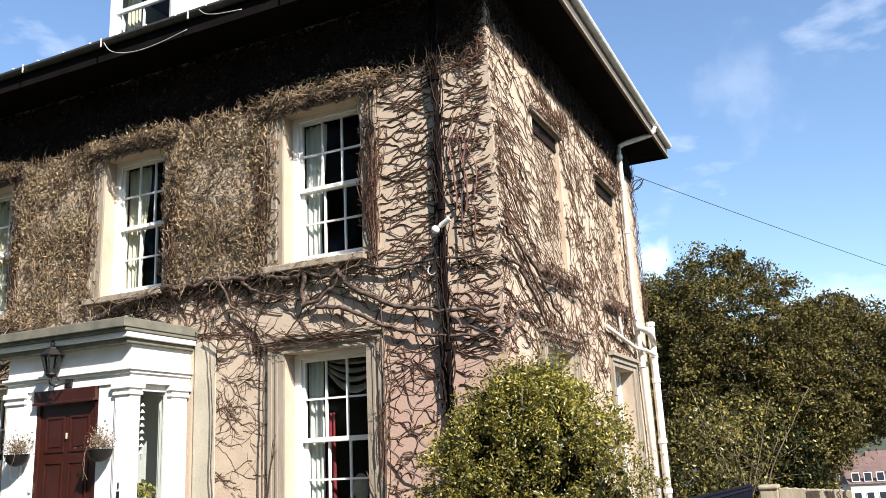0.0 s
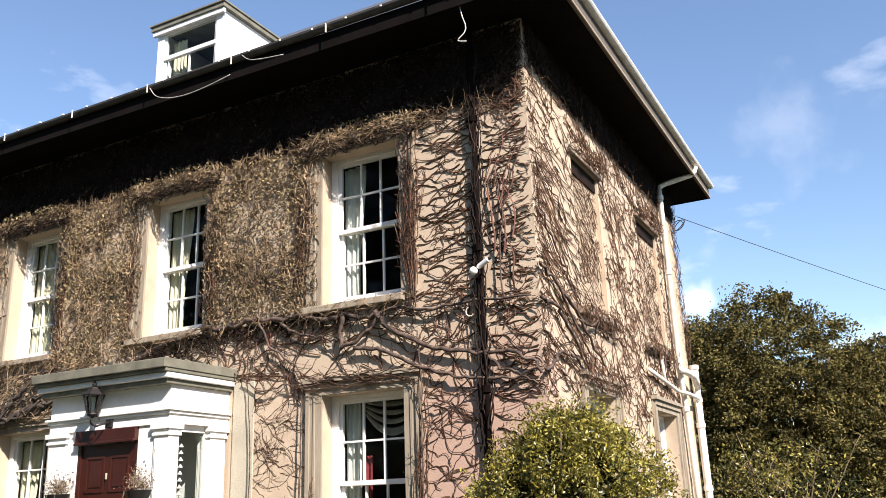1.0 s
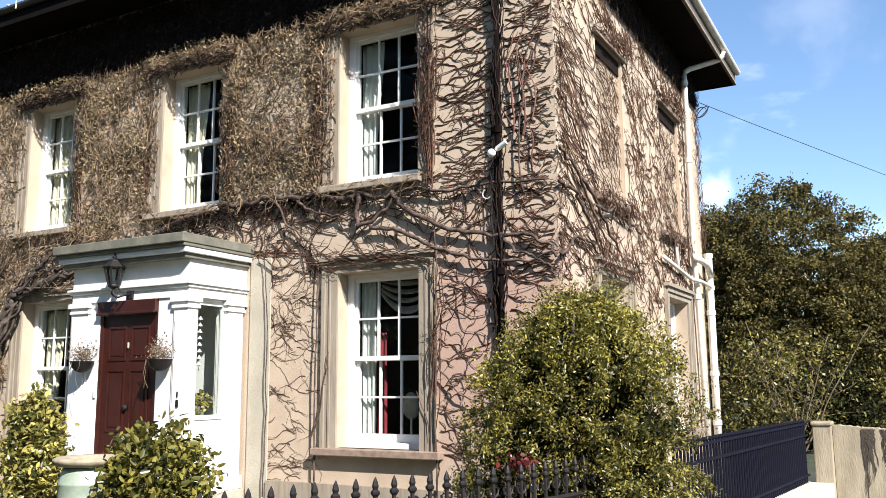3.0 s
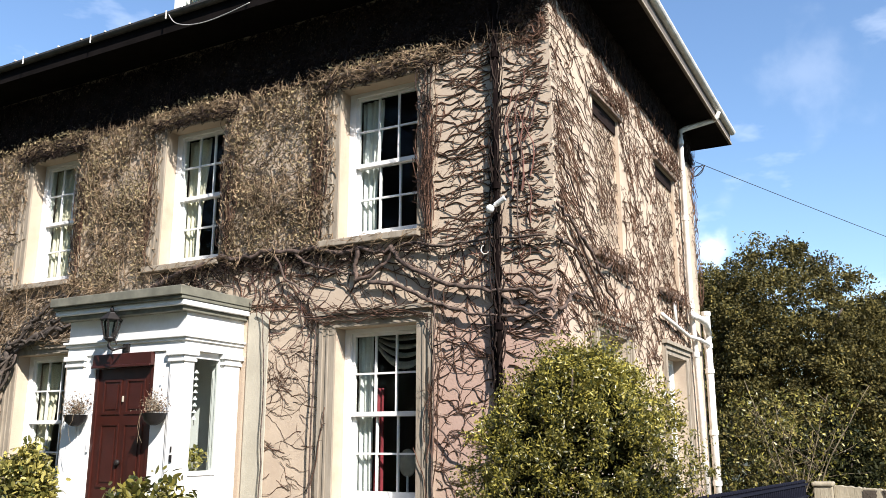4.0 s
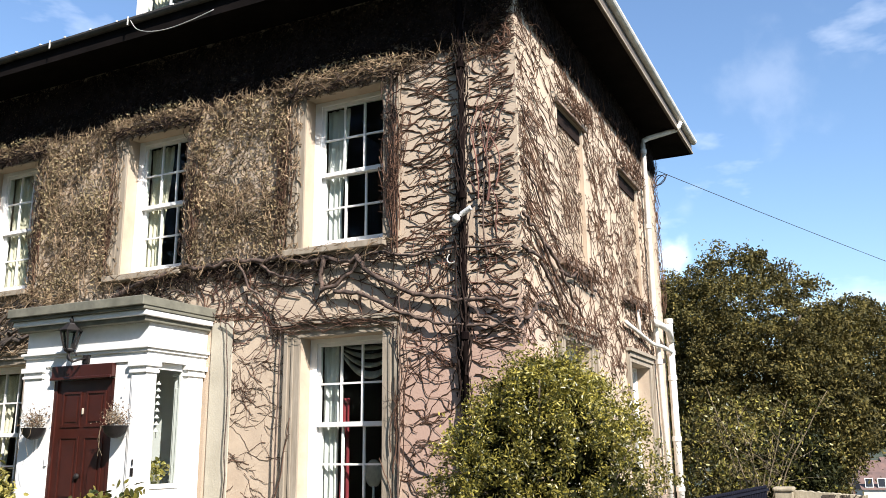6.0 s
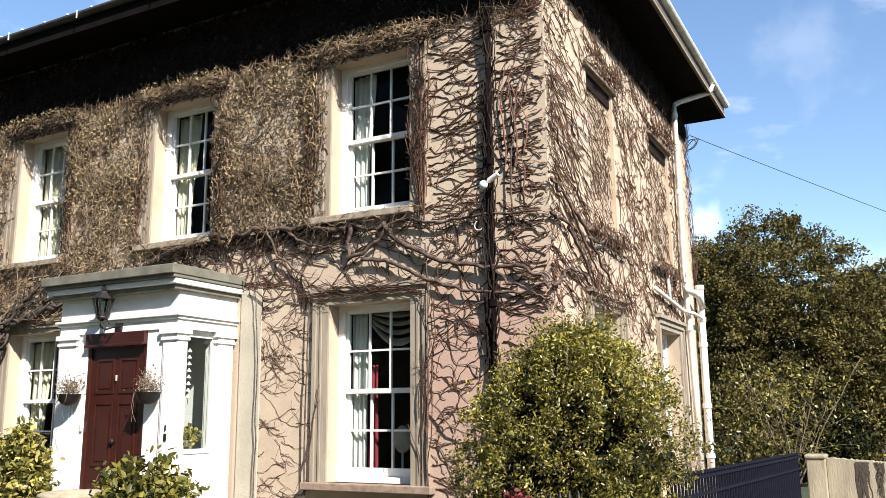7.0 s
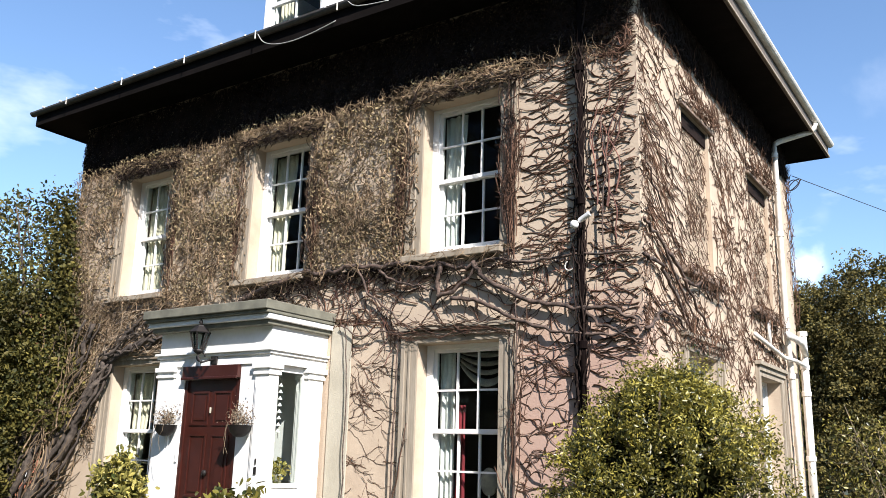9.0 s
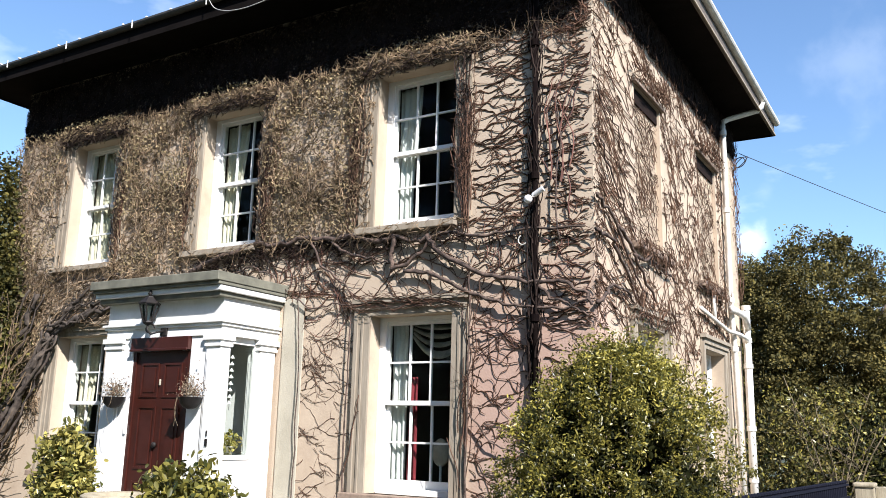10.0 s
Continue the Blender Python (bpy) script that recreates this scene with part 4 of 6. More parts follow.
# small spotlight on the pipe
spot = thing("security_light", "small white spotlight on a bracket on the wall", "spotlight", at=pose(-0.60, -0.12, 3.80))
part("arm", tube(bmesh.new(), [(0.0, 0.05, 0.0), (0.05, -0.04, 0.05), (0.16, -0.08, 0.13)], 0.014, 8), M_BLACK, spot)
bm = lathe(bmesh.new(), [(0.02, 0), (0.028, 0.02), (0.03, 0.13), (0.034, 0.14)], 12)
bmesh.ops.rotate(bm, verts=bm.verts[:], matrix=Matrix.Rotation(radians(62), 3, "Y"))
bmesh.ops.translate(bm, verts=bm.verts[:], vec=(0.02, -0.09, 0.04))
part("tube_head", bm, M_WHITE, spot, smooth=True)
bm = bmesh.new()
bmesh.ops.create_uvsphere(bm, u_segments=14, v_segments=10, radius=0.045)
bmesh.ops.translate(bm, verts=bm.verts[:], vec=(-0.01, -0.13, 0.0))
part("sensor", bm, M_WHITE, spot, smooth=True)

# loose cables and the overhead line
def glide(pts, per=5):
    """Points on a smooth curve through pts."""
    P = [Vector(p) for p in pts]
    out = []
    for i in range(len(P) - 1):
        a, b, c, d = P[max(i - 1, 0)], P[i], P[i + 1], P[min(i + 2, len(P) - 1)]
        for k in range(per):
            t = k / per
            out.append(0.5 * (2 * b + (c - a) * t + (2 * a - 5 * b + 4 * c - d) * t * t + (3 * b - a - 3 * c + d) * t ** 3))
    return out + [P[-1]]


def cable(name, pts, r, label, mat=M_CABLE):
    ob = mesh_object(name, tube(bmesh.new(), glide(pts), r, 6), mat, smooth=True)
    return tagged(ob, label, "cable")


A, B = Vector((0.10, 6.85, 6.29)), Vector((10.9, 27.5, 4.55))
cable("overhead_cable", [A.lerp(B, k / 24) - Vector((0, 0, 0.12 * 4 * (k / 24) * (1 - k / 24))) for k in range(25)], 0.006, "thin dark overhead cable leaving the house corner")
cable("cable_coil", [(0.10 + 0.10 * math.cos(a) + 0.02 * a / 6, 6.84, 6.12 + 0.09 * math.sin(a * 1.1)) for a in (k * 0.45 for k in range(30))], 0.008, "loop of loose cable at the house corner")
cable("loose_wire", [(-0.48, -0.56, 6.72), (-0.45, -0.57, 6.58), (-0.42, -0.56, 6.46), (-0.44, -0.56, 6.38), (-0.52, -0.56, 6.31), (-0.42, -0.56, 6.27)], 0.007, "pale loose wire dangling from the eaves", M_PIPE)
cable("gutter_wire", [(-4.96, -0.74, 6.88), (-4.82, -0.76, 6.72), (-4.6, -0.76, 6.63), (-4.3, -0.75, 6.60), (-3.95, -0.74, 6.63), (-3.6, -0.72, 6.70)], 0.006, "pale cable sagging below the front gutter", M_GREYWIRE)
cable("gutter_wire", [(-3.40, -0.74, 6.90), (-3.28, -0.76, 6.80), (-3.1, -0.76, 6.75), (-2.76, -0.74, 6.72)], 0.006, "pale cable looped below the front gutter", M_GREYWIRE)
cable("hook_wire", [(-0.75 + 0.05 * math.cos(a), -0.08, 3.42 + 0.05 * math.sin(a)) for a in (2.0 + k * 0.35 for k in range(12))], 0.007, "short curl of white cable", M_PIPE)

# ---- railing, stone pier and garden wall ----
RA, RB = Vector((1.42, -1.6, 0)), Vector((1.86, 2.85, 0))
rd = (RB - RA)
rlen = rd.length
rang = math.degrees(math.atan2(rd.y, rd.x))
rail = thing("railing", "blue-black iron railing with round topped bars", "railing", at=pose(RA.x, RA.y, 0, 0, 0, rang))
part("kerb", boxes((0, rlen + 0.1, -0.26, 0.10, 0, 0.33), bevel=0.01), M_KERB, rail, "stone kerb under the railing")
for z in (0.40, 0.84, 0.97):
    part("rail", boxes((0, rlen, -0.018, 0.018, z, z + 0.022)), M_RAIL, rail)
bm = bmesh.new()
tube(bm, [(0, 0, 0.33), (0, 0, 1.0)], 0.011, 6)
lathe(bm, [(0.011, 1.0), (0.018, 1.008), (0.018, 1.025), (0.008, 1.034)], 6)
bar_me = bpy.data.meshes.new("bar")
bmesh.ops.recalc_face_normals(bm, faces=bm.faces[:])
bm.to_mesh(bar_me)
bm.free()
bar_me.materials.append(M_RAIL)
for k in range(int(rlen / 0.08)):
    b = new("bar", bar_me)
    b.parent = rail
    b.location = (0.05 + k * 0.08, 0, 0)
part("stay", tube(bmesh.new(), [(0.62, 0.02, 0.9), (0.66, 0.06, 1.15), (0.78, 0.10, 1.28), (0.98, 0.14, 1.30)], 0.009, 6), M_RAIL, rail)

# the railing's nearer run, bending round the front garden through the bush
bend = [Vector(p) for p in ((0.36, -5.75, 0), (0.62, -5.06, 0), (0.99, -4.16, 0), (1.22, -3.45, 0), (1.36, -2.45, 0), (1.415, -1.66, 0))]
bend = glide(bend, 12)
near = thing("railing", "black iron railing with knobbed finials running through the bush", "railing")
for z in (0.30, 0.84):
    part("rail", tube(bmesh.new(), [p + Vector((0, 0, z)) for p in bend], 0.017, 6), M_BLACK, near)
bm = bmesh.new()
tube(bm, [(0, 0, 0.0), (0, 0, 0.98)], 0.011, 6)
lathe(bm, [(0.010, 0.96), (0.022, 0.975), (0.022, 0.985), (0.012, 0.995), (0.016, 1.01), (0.011, 1.03), (0.002, 1.05)], 7)
for s in (-1, 1):
    tube(bm, [(0, 0, 0.89), (s * 0.028, 0, 0.905), (s * 0.034, 0, 0.935), (s * 0.018, 0, 0.945)], 0.007, 5)
fin_me = bpy.data.meshes.new("bar")
bmesh.ops.recalc_face_normals(bm, faces=bm.faces[:])
bm.to_mesh(fin_me)
bm.free()
fin_me.materials.append(M_BLACK)
run = 0.0
for p, q in zip(bend, bend[1:]):
    step = (q - p).length
    while run < step:
        fb = new("bar", fin_me)
        fb.parent = near
        w = p.lerp(q, run / step)
        fb.location = (w.x, w.y, 0.0)
        fb.rotation_euler = (0, 0, math.atan2(q.y - p.y, q.x - p.x))
        run += 0.105
    run -= step

gp = thing("gate_pier", "weathered stone gate pier at the railing's end", "pier", at=pose(2.0, 2.98, 0))
part("pier_shaft", boxes((-0.07, 0.13, -0.15, 0.15, 0, 0.96), bevel=0.012), M_WALLSTONE, gp)
part("pier_cap", boxes((-0.085, 0.14, -0.17, 0.17, 0.961, 1.005), bevel=0.015), M_WALLSTONE, gp)
gw = thing("garden_wall", "rendered garden wall with dark damp streaks", "wall", at=pose(2.135, 2.95, 0))
bm = bmesh.new()
n = 40
rng = np.random.default_rng(5)
top = [0.965 - 0.05 * k / n + 0.004 * rng.normal() for k in range(n + 1)]
for y in (0, 0.22):
    vs = [(bm.verts.new((0.76 * k / n, y, 0)), bm.verts.new((0.76 * k / n, y, top[k]))) for k in range(n + 1)]
    for a, b in zip(vs, vs[1:]):
        bm.faces.new((a[0], b[0], b[1], a[1]))
    if y == 0:
        first = vs
for (a, b), (c0, d0) in zip(zip(first, first[1:]), zip(vs, vs[1:])):
    bm.faces.new((a[1], b[1], d0[1], c0[1]))
bm.faces.new((first[0][0], first[0][1], vs[0][1], vs[0][0]))
bm.faces.new((first[-1][0], first[-1][1], vs[-1][1], vs[-1][0]))
part("wall_body", bm, M_WALLSTONE, gw)
for k in range(22):
    x, w0, l = (0.39 + 0.06 * rng.normal(), rng.uniform(0.008, 0.04), rng.uniform(0.2, 0.9)) if k < 14 else (rng.uniform(0.5, 0.74), rng.uniform(0.006, 0.025), rng.uniform(0.15, 0.8))
    k0 = k
    bm = bmesh.new()
    pts = []
    for j in range(9):
        t = j / 8
        wd = w0 * (1 - t) ** 0.6 * (1 + 0.25 * rng.normal()) * 0.5
        zc = 0.925 - l * t
        xx = x + 0.012 * rng.normal()
        pts.append((bm.verts.new((xx - wd, -0.004 - 0.0004 * k0, zc)), bm.verts.new((xx + wd, -0.004 - 0.0004 * k0, zc))))
    for a, b in zip(pts, pts[1:]):
        bm.faces.new((a[0], a[1], b[1], b[0]))
    part("damp_streak", bm, M_STAIN, gw, "dark damp streak")

# ---- road and distant houses ----
bm = bmesh.new()
rows = []
for y in (-12, -8, -4, 0, 2.55, 2.6, 4, 6, 8, 10, 12, 14, 16, 18, 20, 22, 24):
    inner = 2.3 if y < 2.58 else 2.97
    z = max(ground_height(x, y) for x in (inner, 4.9))
    rows.append([bm.verts.new((x, y, z + h)) for x, h in ((inner, 0.0), (inner, 0.06), (4.9, 0.06), (4.9, 0.0))])
for a, b in zip(rows, rows[1:]):
    for i in range(3):
        bm.faces.new((a[i], b[i], b[i + 1], a[i + 1]))
tagged(mesh_object("pavement", bm, M_ROAD), "grey asphalt pavement running past the garden wall", "pavement", kind="structure")

def far_house(x, y, z, w, d, h, mat, turn=0, label="distant rendered house with a tiled roof", rows=2, cols=3):
    hs = thing("far_house", label, "house", at=pose(x, y, z, 0, 0, turn), group="distant houses")
    part("house_wall", boxes((-w / 2, w / 2, 0, d, 0, h)), mat, hs)
    bm = bmesh.new()
    v = [bm.verts.new(p) for p in ((-w / 2 - .3, -.3, h), (w / 2 + .3, -.3, h), (w / 2 + .3, d + .3, h), (-w / 2 - .3, d + .3, h), (-w / 2 - .3, d / 2, h + d * .4), (w / 2 + .3, d / 2, h + d * .4))]
    for f in ((0, 1, 5, 4), (2, 3, 4, 5), (0, 4, 3), (1, 2, 5), (0, 3, 2, 1)):
        bm.faces.new([v[i] for i in f])
    part("house_roof", bm, M_FARROOF, hs)
    for i in range(cols):
        for j in range(rows):
            xx, zz = -w / 2 + w * (i + 0.5) / cols, 1.0 + j * 2.7
            wd = part("house_window", boxes((xx - .55, xx + .55, -0.05, -0.003, zz, zz + 1.3)), M_WHITE, hs)
            part("pane", boxes((xx - .45, xx + .45, -0.07, -0.051, zz + .1, zz + 1.2)), M_DARKGLASS, wd)
    return hs


for hx, hy, hw, hd, hh, hm, turn in ((3.6, 132, 5.0, 5, 3.4, M_FARWALL, 14), (-0.9, 146, 5.5, 5, 3.6, M_FARBRICK, -10), (5.4, 158, 6.5, 6, 4.6, M_FARBRICK, 8), (1.2, 172, 7.0, 6, 5.0, M_FARWALL, 0), (-4.4, 168, 6.0, 6, 4.4, M_FARWALL, 6), (8.8, 180, 8.0, 7, 5.2, M_FARWALL, 12), (-2.6, 196, 8.0, 6, 5.6, M_FARWALL, -8)):
    far_house(hx, hy, ground_height(hx, hy) - 0.4, hw, hd, hh, hm, turn,
              "distant brick house with a tiled roof" if hm is M_FARBRICK else "distant pale rendered house with a tiled roof")

# orange brick neighbour beyond the garden shrubs
nb = thing("neighbour_house", "orange brick neighbouring house with a white verge", "house", at=pose(-25.5, 8.5, -0.9, 0, 0, 38))
part("house_wall", boxes((-4, 4, 0, 8, 0, 4.6)), M_BRICK, nb)
bm = bmesh.new()
v = [bm.verts.new(p) for p in ((-4, 0, 4.6), (4, 0, 4.6), (0, 0, 7.6), (-4, 8, 4.6), (4, 8, 4.6), (0, 8, 7.6))]
for f in ((0, 1, 2), (3, 5, 4), (0, 2, 5, 3), (1, 4, 5, 2), (0, 3, 4, 1)):
    bm.faces.new([v[i] for i in f])
part("gable", bm, M_BRICK, nb)
bm = bmesh.new()
for s in (-1, 1):
    q = [bm.verts.new((s * 4.35, -0.25, 4.36)), bm.verts.new((0, -0.25, 7.63)), bm.verts.new((0, 8.2, 7.63)), bm.verts.new((s * 4.35, 8.2, 4.36))]
    p = [bm.verts.new(x.co + Vector((0, 0, 0.14))) for x in q]
    for f in ((q[0], q[1], q[2], q[3]), (p[0], p[1], p[2], p[3]), (q[0], q[1], p[1], p[0]), (q[2], q[3], p[3], p[2]), (q[0], q[3], p[3], p[0])):
        bm.faces.new(f)
part("house_roof", bm, M_FARROOF, nb)
bm = bmesh.new()
for s in (-1, 1):
    q = [bm.verts.new((s * 4.38, -0.27, 4.33)), bm.verts.new((0, -0.27, 7.60)), bm.verts.new((0, -0.27, 7.80)), bm.verts.new((s * 4.38, -0.27, 4.53))]
    p = [bm.verts.new(x.co + Vector((0, -0.03, 0))) for x in q]
    bm.faces.new(q)
    bm.faces.new(p[::-1])
    for k in range(4):
        bm.faces.new((q[k], q[(k + 1) % 4], p[(k + 1) % 4], p[k]))
part("verge_board", bm, M_WHITE, nb, "white verge board")
wd = part("house_window", boxes((-1.2, 0.6, -0.06, -0.004, 1.2, 2.5)), M_WHITE, nb)
part("pane", boxes((-1.1, 0.5, -0.08, -0.061, 1.3, 2.4)), M_DARKGLASS, wd)

# ---- climbing vine ----
def grow(rng, start, angle, length, n=10, wander=0.35, pull=0.0):
    """Random walks in a wall's plane: (S, n, 2) points."""
    s = len(start)
    pts = np.zeros((s, n, 2))
    pts[:, 0] = start
    a = np.array(angle, dtype=float)
    home = a.copy()
    step = (np.asarray(length) / (n - 1))
    turn = np.zeros(s)
    for i in range(1, n):
        turn = turn * 0.15 + rng.normal(0, wander * 1.25, s)
        a = a + turn - pull * (a - home)
        pts[:, i, 0] = pts[:, i - 1, 0] + np.cos(a) * step
        pts[:, i, 1] = pts[:, i - 1, 1] + np.sin(a) * step
    return pts


def fork(rng, pts, count, spread=0.7, share=0.5, wander=0.4, n=8):
    """Side shoots from random places on the given stems."""
    s = len(pts)
    pick = rng.integers(0, s, count)
    k = rng.integers(1, pts.shape[1] - 1, count)
    p, q = pts[pick, k], pts[pick, k + 1]
    d = q - p
    ang = np.arctan2(d[:, 1], d[:, 0]) + rng.choice([-1, 1], count) * rng.uniform(0.3, spread, count)
    total = np.linalg.norm(np.diff(pts[pick], axis=1), axis=2).sum(axis=1)
    return grow(rng, p, ang, total * share * rng.uniform(0.5, 1.2, count), n, wander)


def inside(p, rects):
    hit = np.zeros(p.shape[:-1], dtype=bool)
    for u0, u1, z0, z1 in rects:
        hit |= (p[..., 0] > u0) & (p[..., 0] < u1) & (p[..., 1] > z0) & (p[..., 1] < z1)
    return hit


def stems(rng, pts, r0, r1, place, keep_out, bounds, lift=(0.008, 0.03), sides=3, flare=0.0):
    """Tubes for plane walks. place maps (u, off, z) into the world; stems stop at the openings and edges."""
    s, n, _ = pts.shape
    bad = inside(pts, keep_out) | (pts[..., 0] < bounds[0]) | (pts[..., 0] > bounds[1]) | (pts[..., 1] < bounds[2]) | (pts[..., 1] > bounds[3])
    live = np.cumprod(~bad, axis=1).astype(bool)
    ok = live[:, 1]
    pts, live = pts[ok], live[ok]
    s = len(pts)
    if not s:
        return np.zeros((0, 3)), np.zeros((0, 4), dtype=int)
    last = live.sum(axis=1) - 1
    idx = np.minimum(np.arange(n)[None, :], last[:, None])
    pts = np.take_along_axis(pts, idx[..., None], axis=1)
    t = np.linspace(0, 1, n)[None, :]
    r = np.broadcast_to(np.asarray(r0), (len(ok),))[ok][:, None] * (1 - t) + np.broadcast_to(np.asarray(r1), (len(ok),))[ok][:, None] * t
    off = rng.uniform(lift[0], lift[1], (s, 1)) + 0.004 * np.sin(t * rng.uniform(4, 12, (s, 1)) + rng.uniform(0, 6, (s, 1))) + flare * t * rng.uniform(0, 1, (s, 1))
    p3 = place(pts[..., 0], off, pts[..., 1])
    nrm = place(np.zeros(1), np.ones(1), np.zeros(1))[0] - place(np.zeros(1), np.zeros(1), np.zeros(1))[0]
    d = np.gradient(p3, axis=1)
    d /= np.linalg.norm(d, axis=2)[..., None] + 1e-9
    u = np.cross(d, nrm)
    u /= np.linalg.norm(u, axis=2)[..., None] + 1e-9
    v = np.cross(d, u)
    rings = []
    for k in range(sides):
        a = 2 * math.pi * k / sides
        rings.append(p3 + (u * math.cos(a) + v * math.sin(a)) * r[..., None])
    verts = np.stack(rings, axis=2).reshape(-1, 3)
    base = (np.arange(s)[:, None] * n + np.arange(n - 1)[None, :])
    seg_ok = (np.arange(n - 1)[None, :] < last[:, None])
    base = base[seg_ok] * sides
    faces = []
    for k in range(sides):
        k2 = (k + 1) % sides
        faces.append(np.stack([base + k, base + k2, base + sides + k2, base + sides + k], axis=1))
    return verts, np.concatenate(faces)


class Bundle:
    def __init__(self):
        self.v, self.f, self.n = [], [], 0

    def add(self, vf):
        v, f = vf
        self.v.append(v)
        self.f.append(f + self.n)
        self.n += len(v)

    def make(self, name, mat, parent, label=""):
        return fast_mesh(name, np.concatenate(self.v), np.concatenate(self.f), mat, parent, label, kind="stuff")


def on_front(u, o, z):
    u, o, z = np.broadcast_arrays(u, o, z)
    return np.stack([u, -o, z], axis=-1)


def on_side(u, o, z):
    u, o, z = np.broadcast_arrays(u, o, z)
    o = o.copy()
    for u0, u1, z0, z1 in BLIND:
        o = np.where((u > u0 + 0.01) & (u < u1 - 0.01) & (z > z0 + 0.01) & (z < z1 - 0.01), o - 0.050, o)
    return np.stack([o, u, z], axis=-1)


KEEP_F = [(a - (0.02 if c > 3 else 0.20), b + 0.02, c - 0.02, d + 0.10) for a, b, c, d in FRONT_OPEN.values()] + [(-6.15, -3.98, 0, 3.0), (-3.98, -3.90, 0, 2.9)]
KEEP_S = [(a - 0.02, b + 0.05, c - 0.05, d + 0.06) for a, b, c, d in SIDE_OPEN.values()]
BF = (-W + 0.0, 0.03, 0.05, 6.55)
BS = (-0.03, 6.05, 0.05, 6.6)

vine = thing("climbing_vine", "leafless brown climbing vine spreading over the house front", "climbing plant")
vine_side = thing("climbing_vine", "leafless brown vine netting the sunlit side wall", "climbing plant")
rng = np.random.default_rng(11)
U = rng.uniform

# level stems springing from the downpipe towards the window and the corner
fan, red = Bundle(), Bundle()


def level_stems(start_x, go, z0, z1, gap, tilt, reach, thick, bounds, shoots=1.0, wander=0.19):
    """Rows of gently waving stems that leave an upright line at start_x, with short side shoots."""
    lv = np.arange(z0, z1, gap)
    c = len(lv)
    st = np.stack([start_x + go * np.abs(rng.normal(0, 0.10, c)), lv + rng.normal(0, gap * 0.3, c)], axis=1)
    w = grow(rng, st, (0.0 if go > 0 else math.pi) - go * rng.normal(tilt, 0.17, c), U(*reach, c), 16, wander, 0.25)
    fan.add(stems(rng, w, U(*thick, c), thick[0] * 0.55, on_front, KEEP_F, bounds, (0.006, 0.011)))
    q = int(c * shoots)
    fan.add(stems(rng, fork(rng, w, q, 1.0, 0.36, 0.22, 9), U(0.0045, 0.007, q), 0.003, on_front, KEEP_F, bounds, (0.005, 0.010)))


PANEL_L, PANEL_R = (-1.47, -0.60, 0.1, 6.6), (-0.64, 0.03, 0.1, 6.6)
level_stems(-0.64, -1, 3.62, 6.45, 0.062, 0.10, (0.35, 0.85), (0.007, 0.012), PANEL_L, 1.9)
level_stems(-1.42, 1, 3.62, 6.40, 0.085, 0.02, (0.3, 0.7), (0.006, 0.011), PANEL_L, 1.6)
level_stems(-0.95, 1, 3.62, 6.45, 0.14, -0.05, (0.2, 0.4), (0.005, 0.008), PANEL_L, 1.2)
level_stems(-0.58, 1, 2.5, 6.45, 0.055, 0.05, (0.2, 0.6), (0.006, 0.011), PANEL_R, 1.2)
level_stems(-0.02, -1, 2.5, 6.50, 0.060, 0.05, (0.15, 0.5), (0.006, 0.011), PANEL_R, 1.2)
level_stems(-0.64, -1, 0.45, 3.55, 0.125, 0.30, (0.4, 0.85), (0.005, 0.0085), PANEL_L, 3.2, 0.26)
level_stems(-1.40, 1, 0.45, 3.50, 0.17, 0.22, (0.3, 0.7), (0.0045, 0.0075), PANEL_L, 2.8, 0.26)
level_stems(-0.58, 1, 0.4, 2.5, 0.13, 0.1, (0.25, 0.6), (0.005, 0.009), PANEL_R, 2.0)
# dark stems clinging close to the pipe
c = 170
st = np.stack([rng.normal(-0.625, 0.034, c), U(0.1, 6.2, c)], axis=1)
clasp = Bundle()
clasp.add(stems(rng, grow(rng, st, math.pi / 2 + rng.normal(0, 0.10, c), U(0.3, 0.9, c), 14, 0.13, 0.5), U(0.006, 0.013, c), 0.005, on_front, KEEP_F, (-0.72, -0.53, 0.05, 6.6), (0.03, 0.09)))
clasp.make("pipe_growth", M_DARKTWIG, vine, "dark stems clasping the downpipe")
c = 9
st = np.stack([U(-0.46, -0.22, c), U(3.4, 4.6, c)], axis=1)
red.add(stems(rng, grow(rng, st, math.pi / 2 + rng.normal(0, 0.1, c), U(0.6, 1.3, c), 14, 0.14, 0.2), 0.010, 0.005, on_front, KEEP_F, BF, (0.03, 0.05)))
# short stout stubs wrapping the very corner
c = 110
st = np.stack([U(-0.20, 0.0, c), U(2.5, 6.4, c)], axis=1)
fan.add(stems(rng, grow(rng, st, rng.choice([0, math.pi], c) + rng.normal(0, 0.2, c), U(0.08, 0.24, c), 7, 0.2), U(0.004, 0.009, c), 0.003, on_front, KEEP_F, (-0.5, 0.02, 2.4, 6.5), (0.008, 0.03)))
c = 260
st = np.stack([U(-0.72, 0.0, c), U(5.7, 6.55, c)], axis=1)
st = st[st[:, 1] < 5.95 + 1.0 * (st[:, 0] + 0.55)]
c = len(st)
fan.add(stems(rng, grow(rng, st, U(0, 6.28, c), U(0.12, 0.35, c), 8, 0.3), U(0.004, 0.008, c), 0.003, on_front, KEEP_F, (-0.7, 0.02, 5.5, 6.68), (0.012, 0.05)))
fan.make("twig_fan", M_TWIG, vine, "dark level twigs")

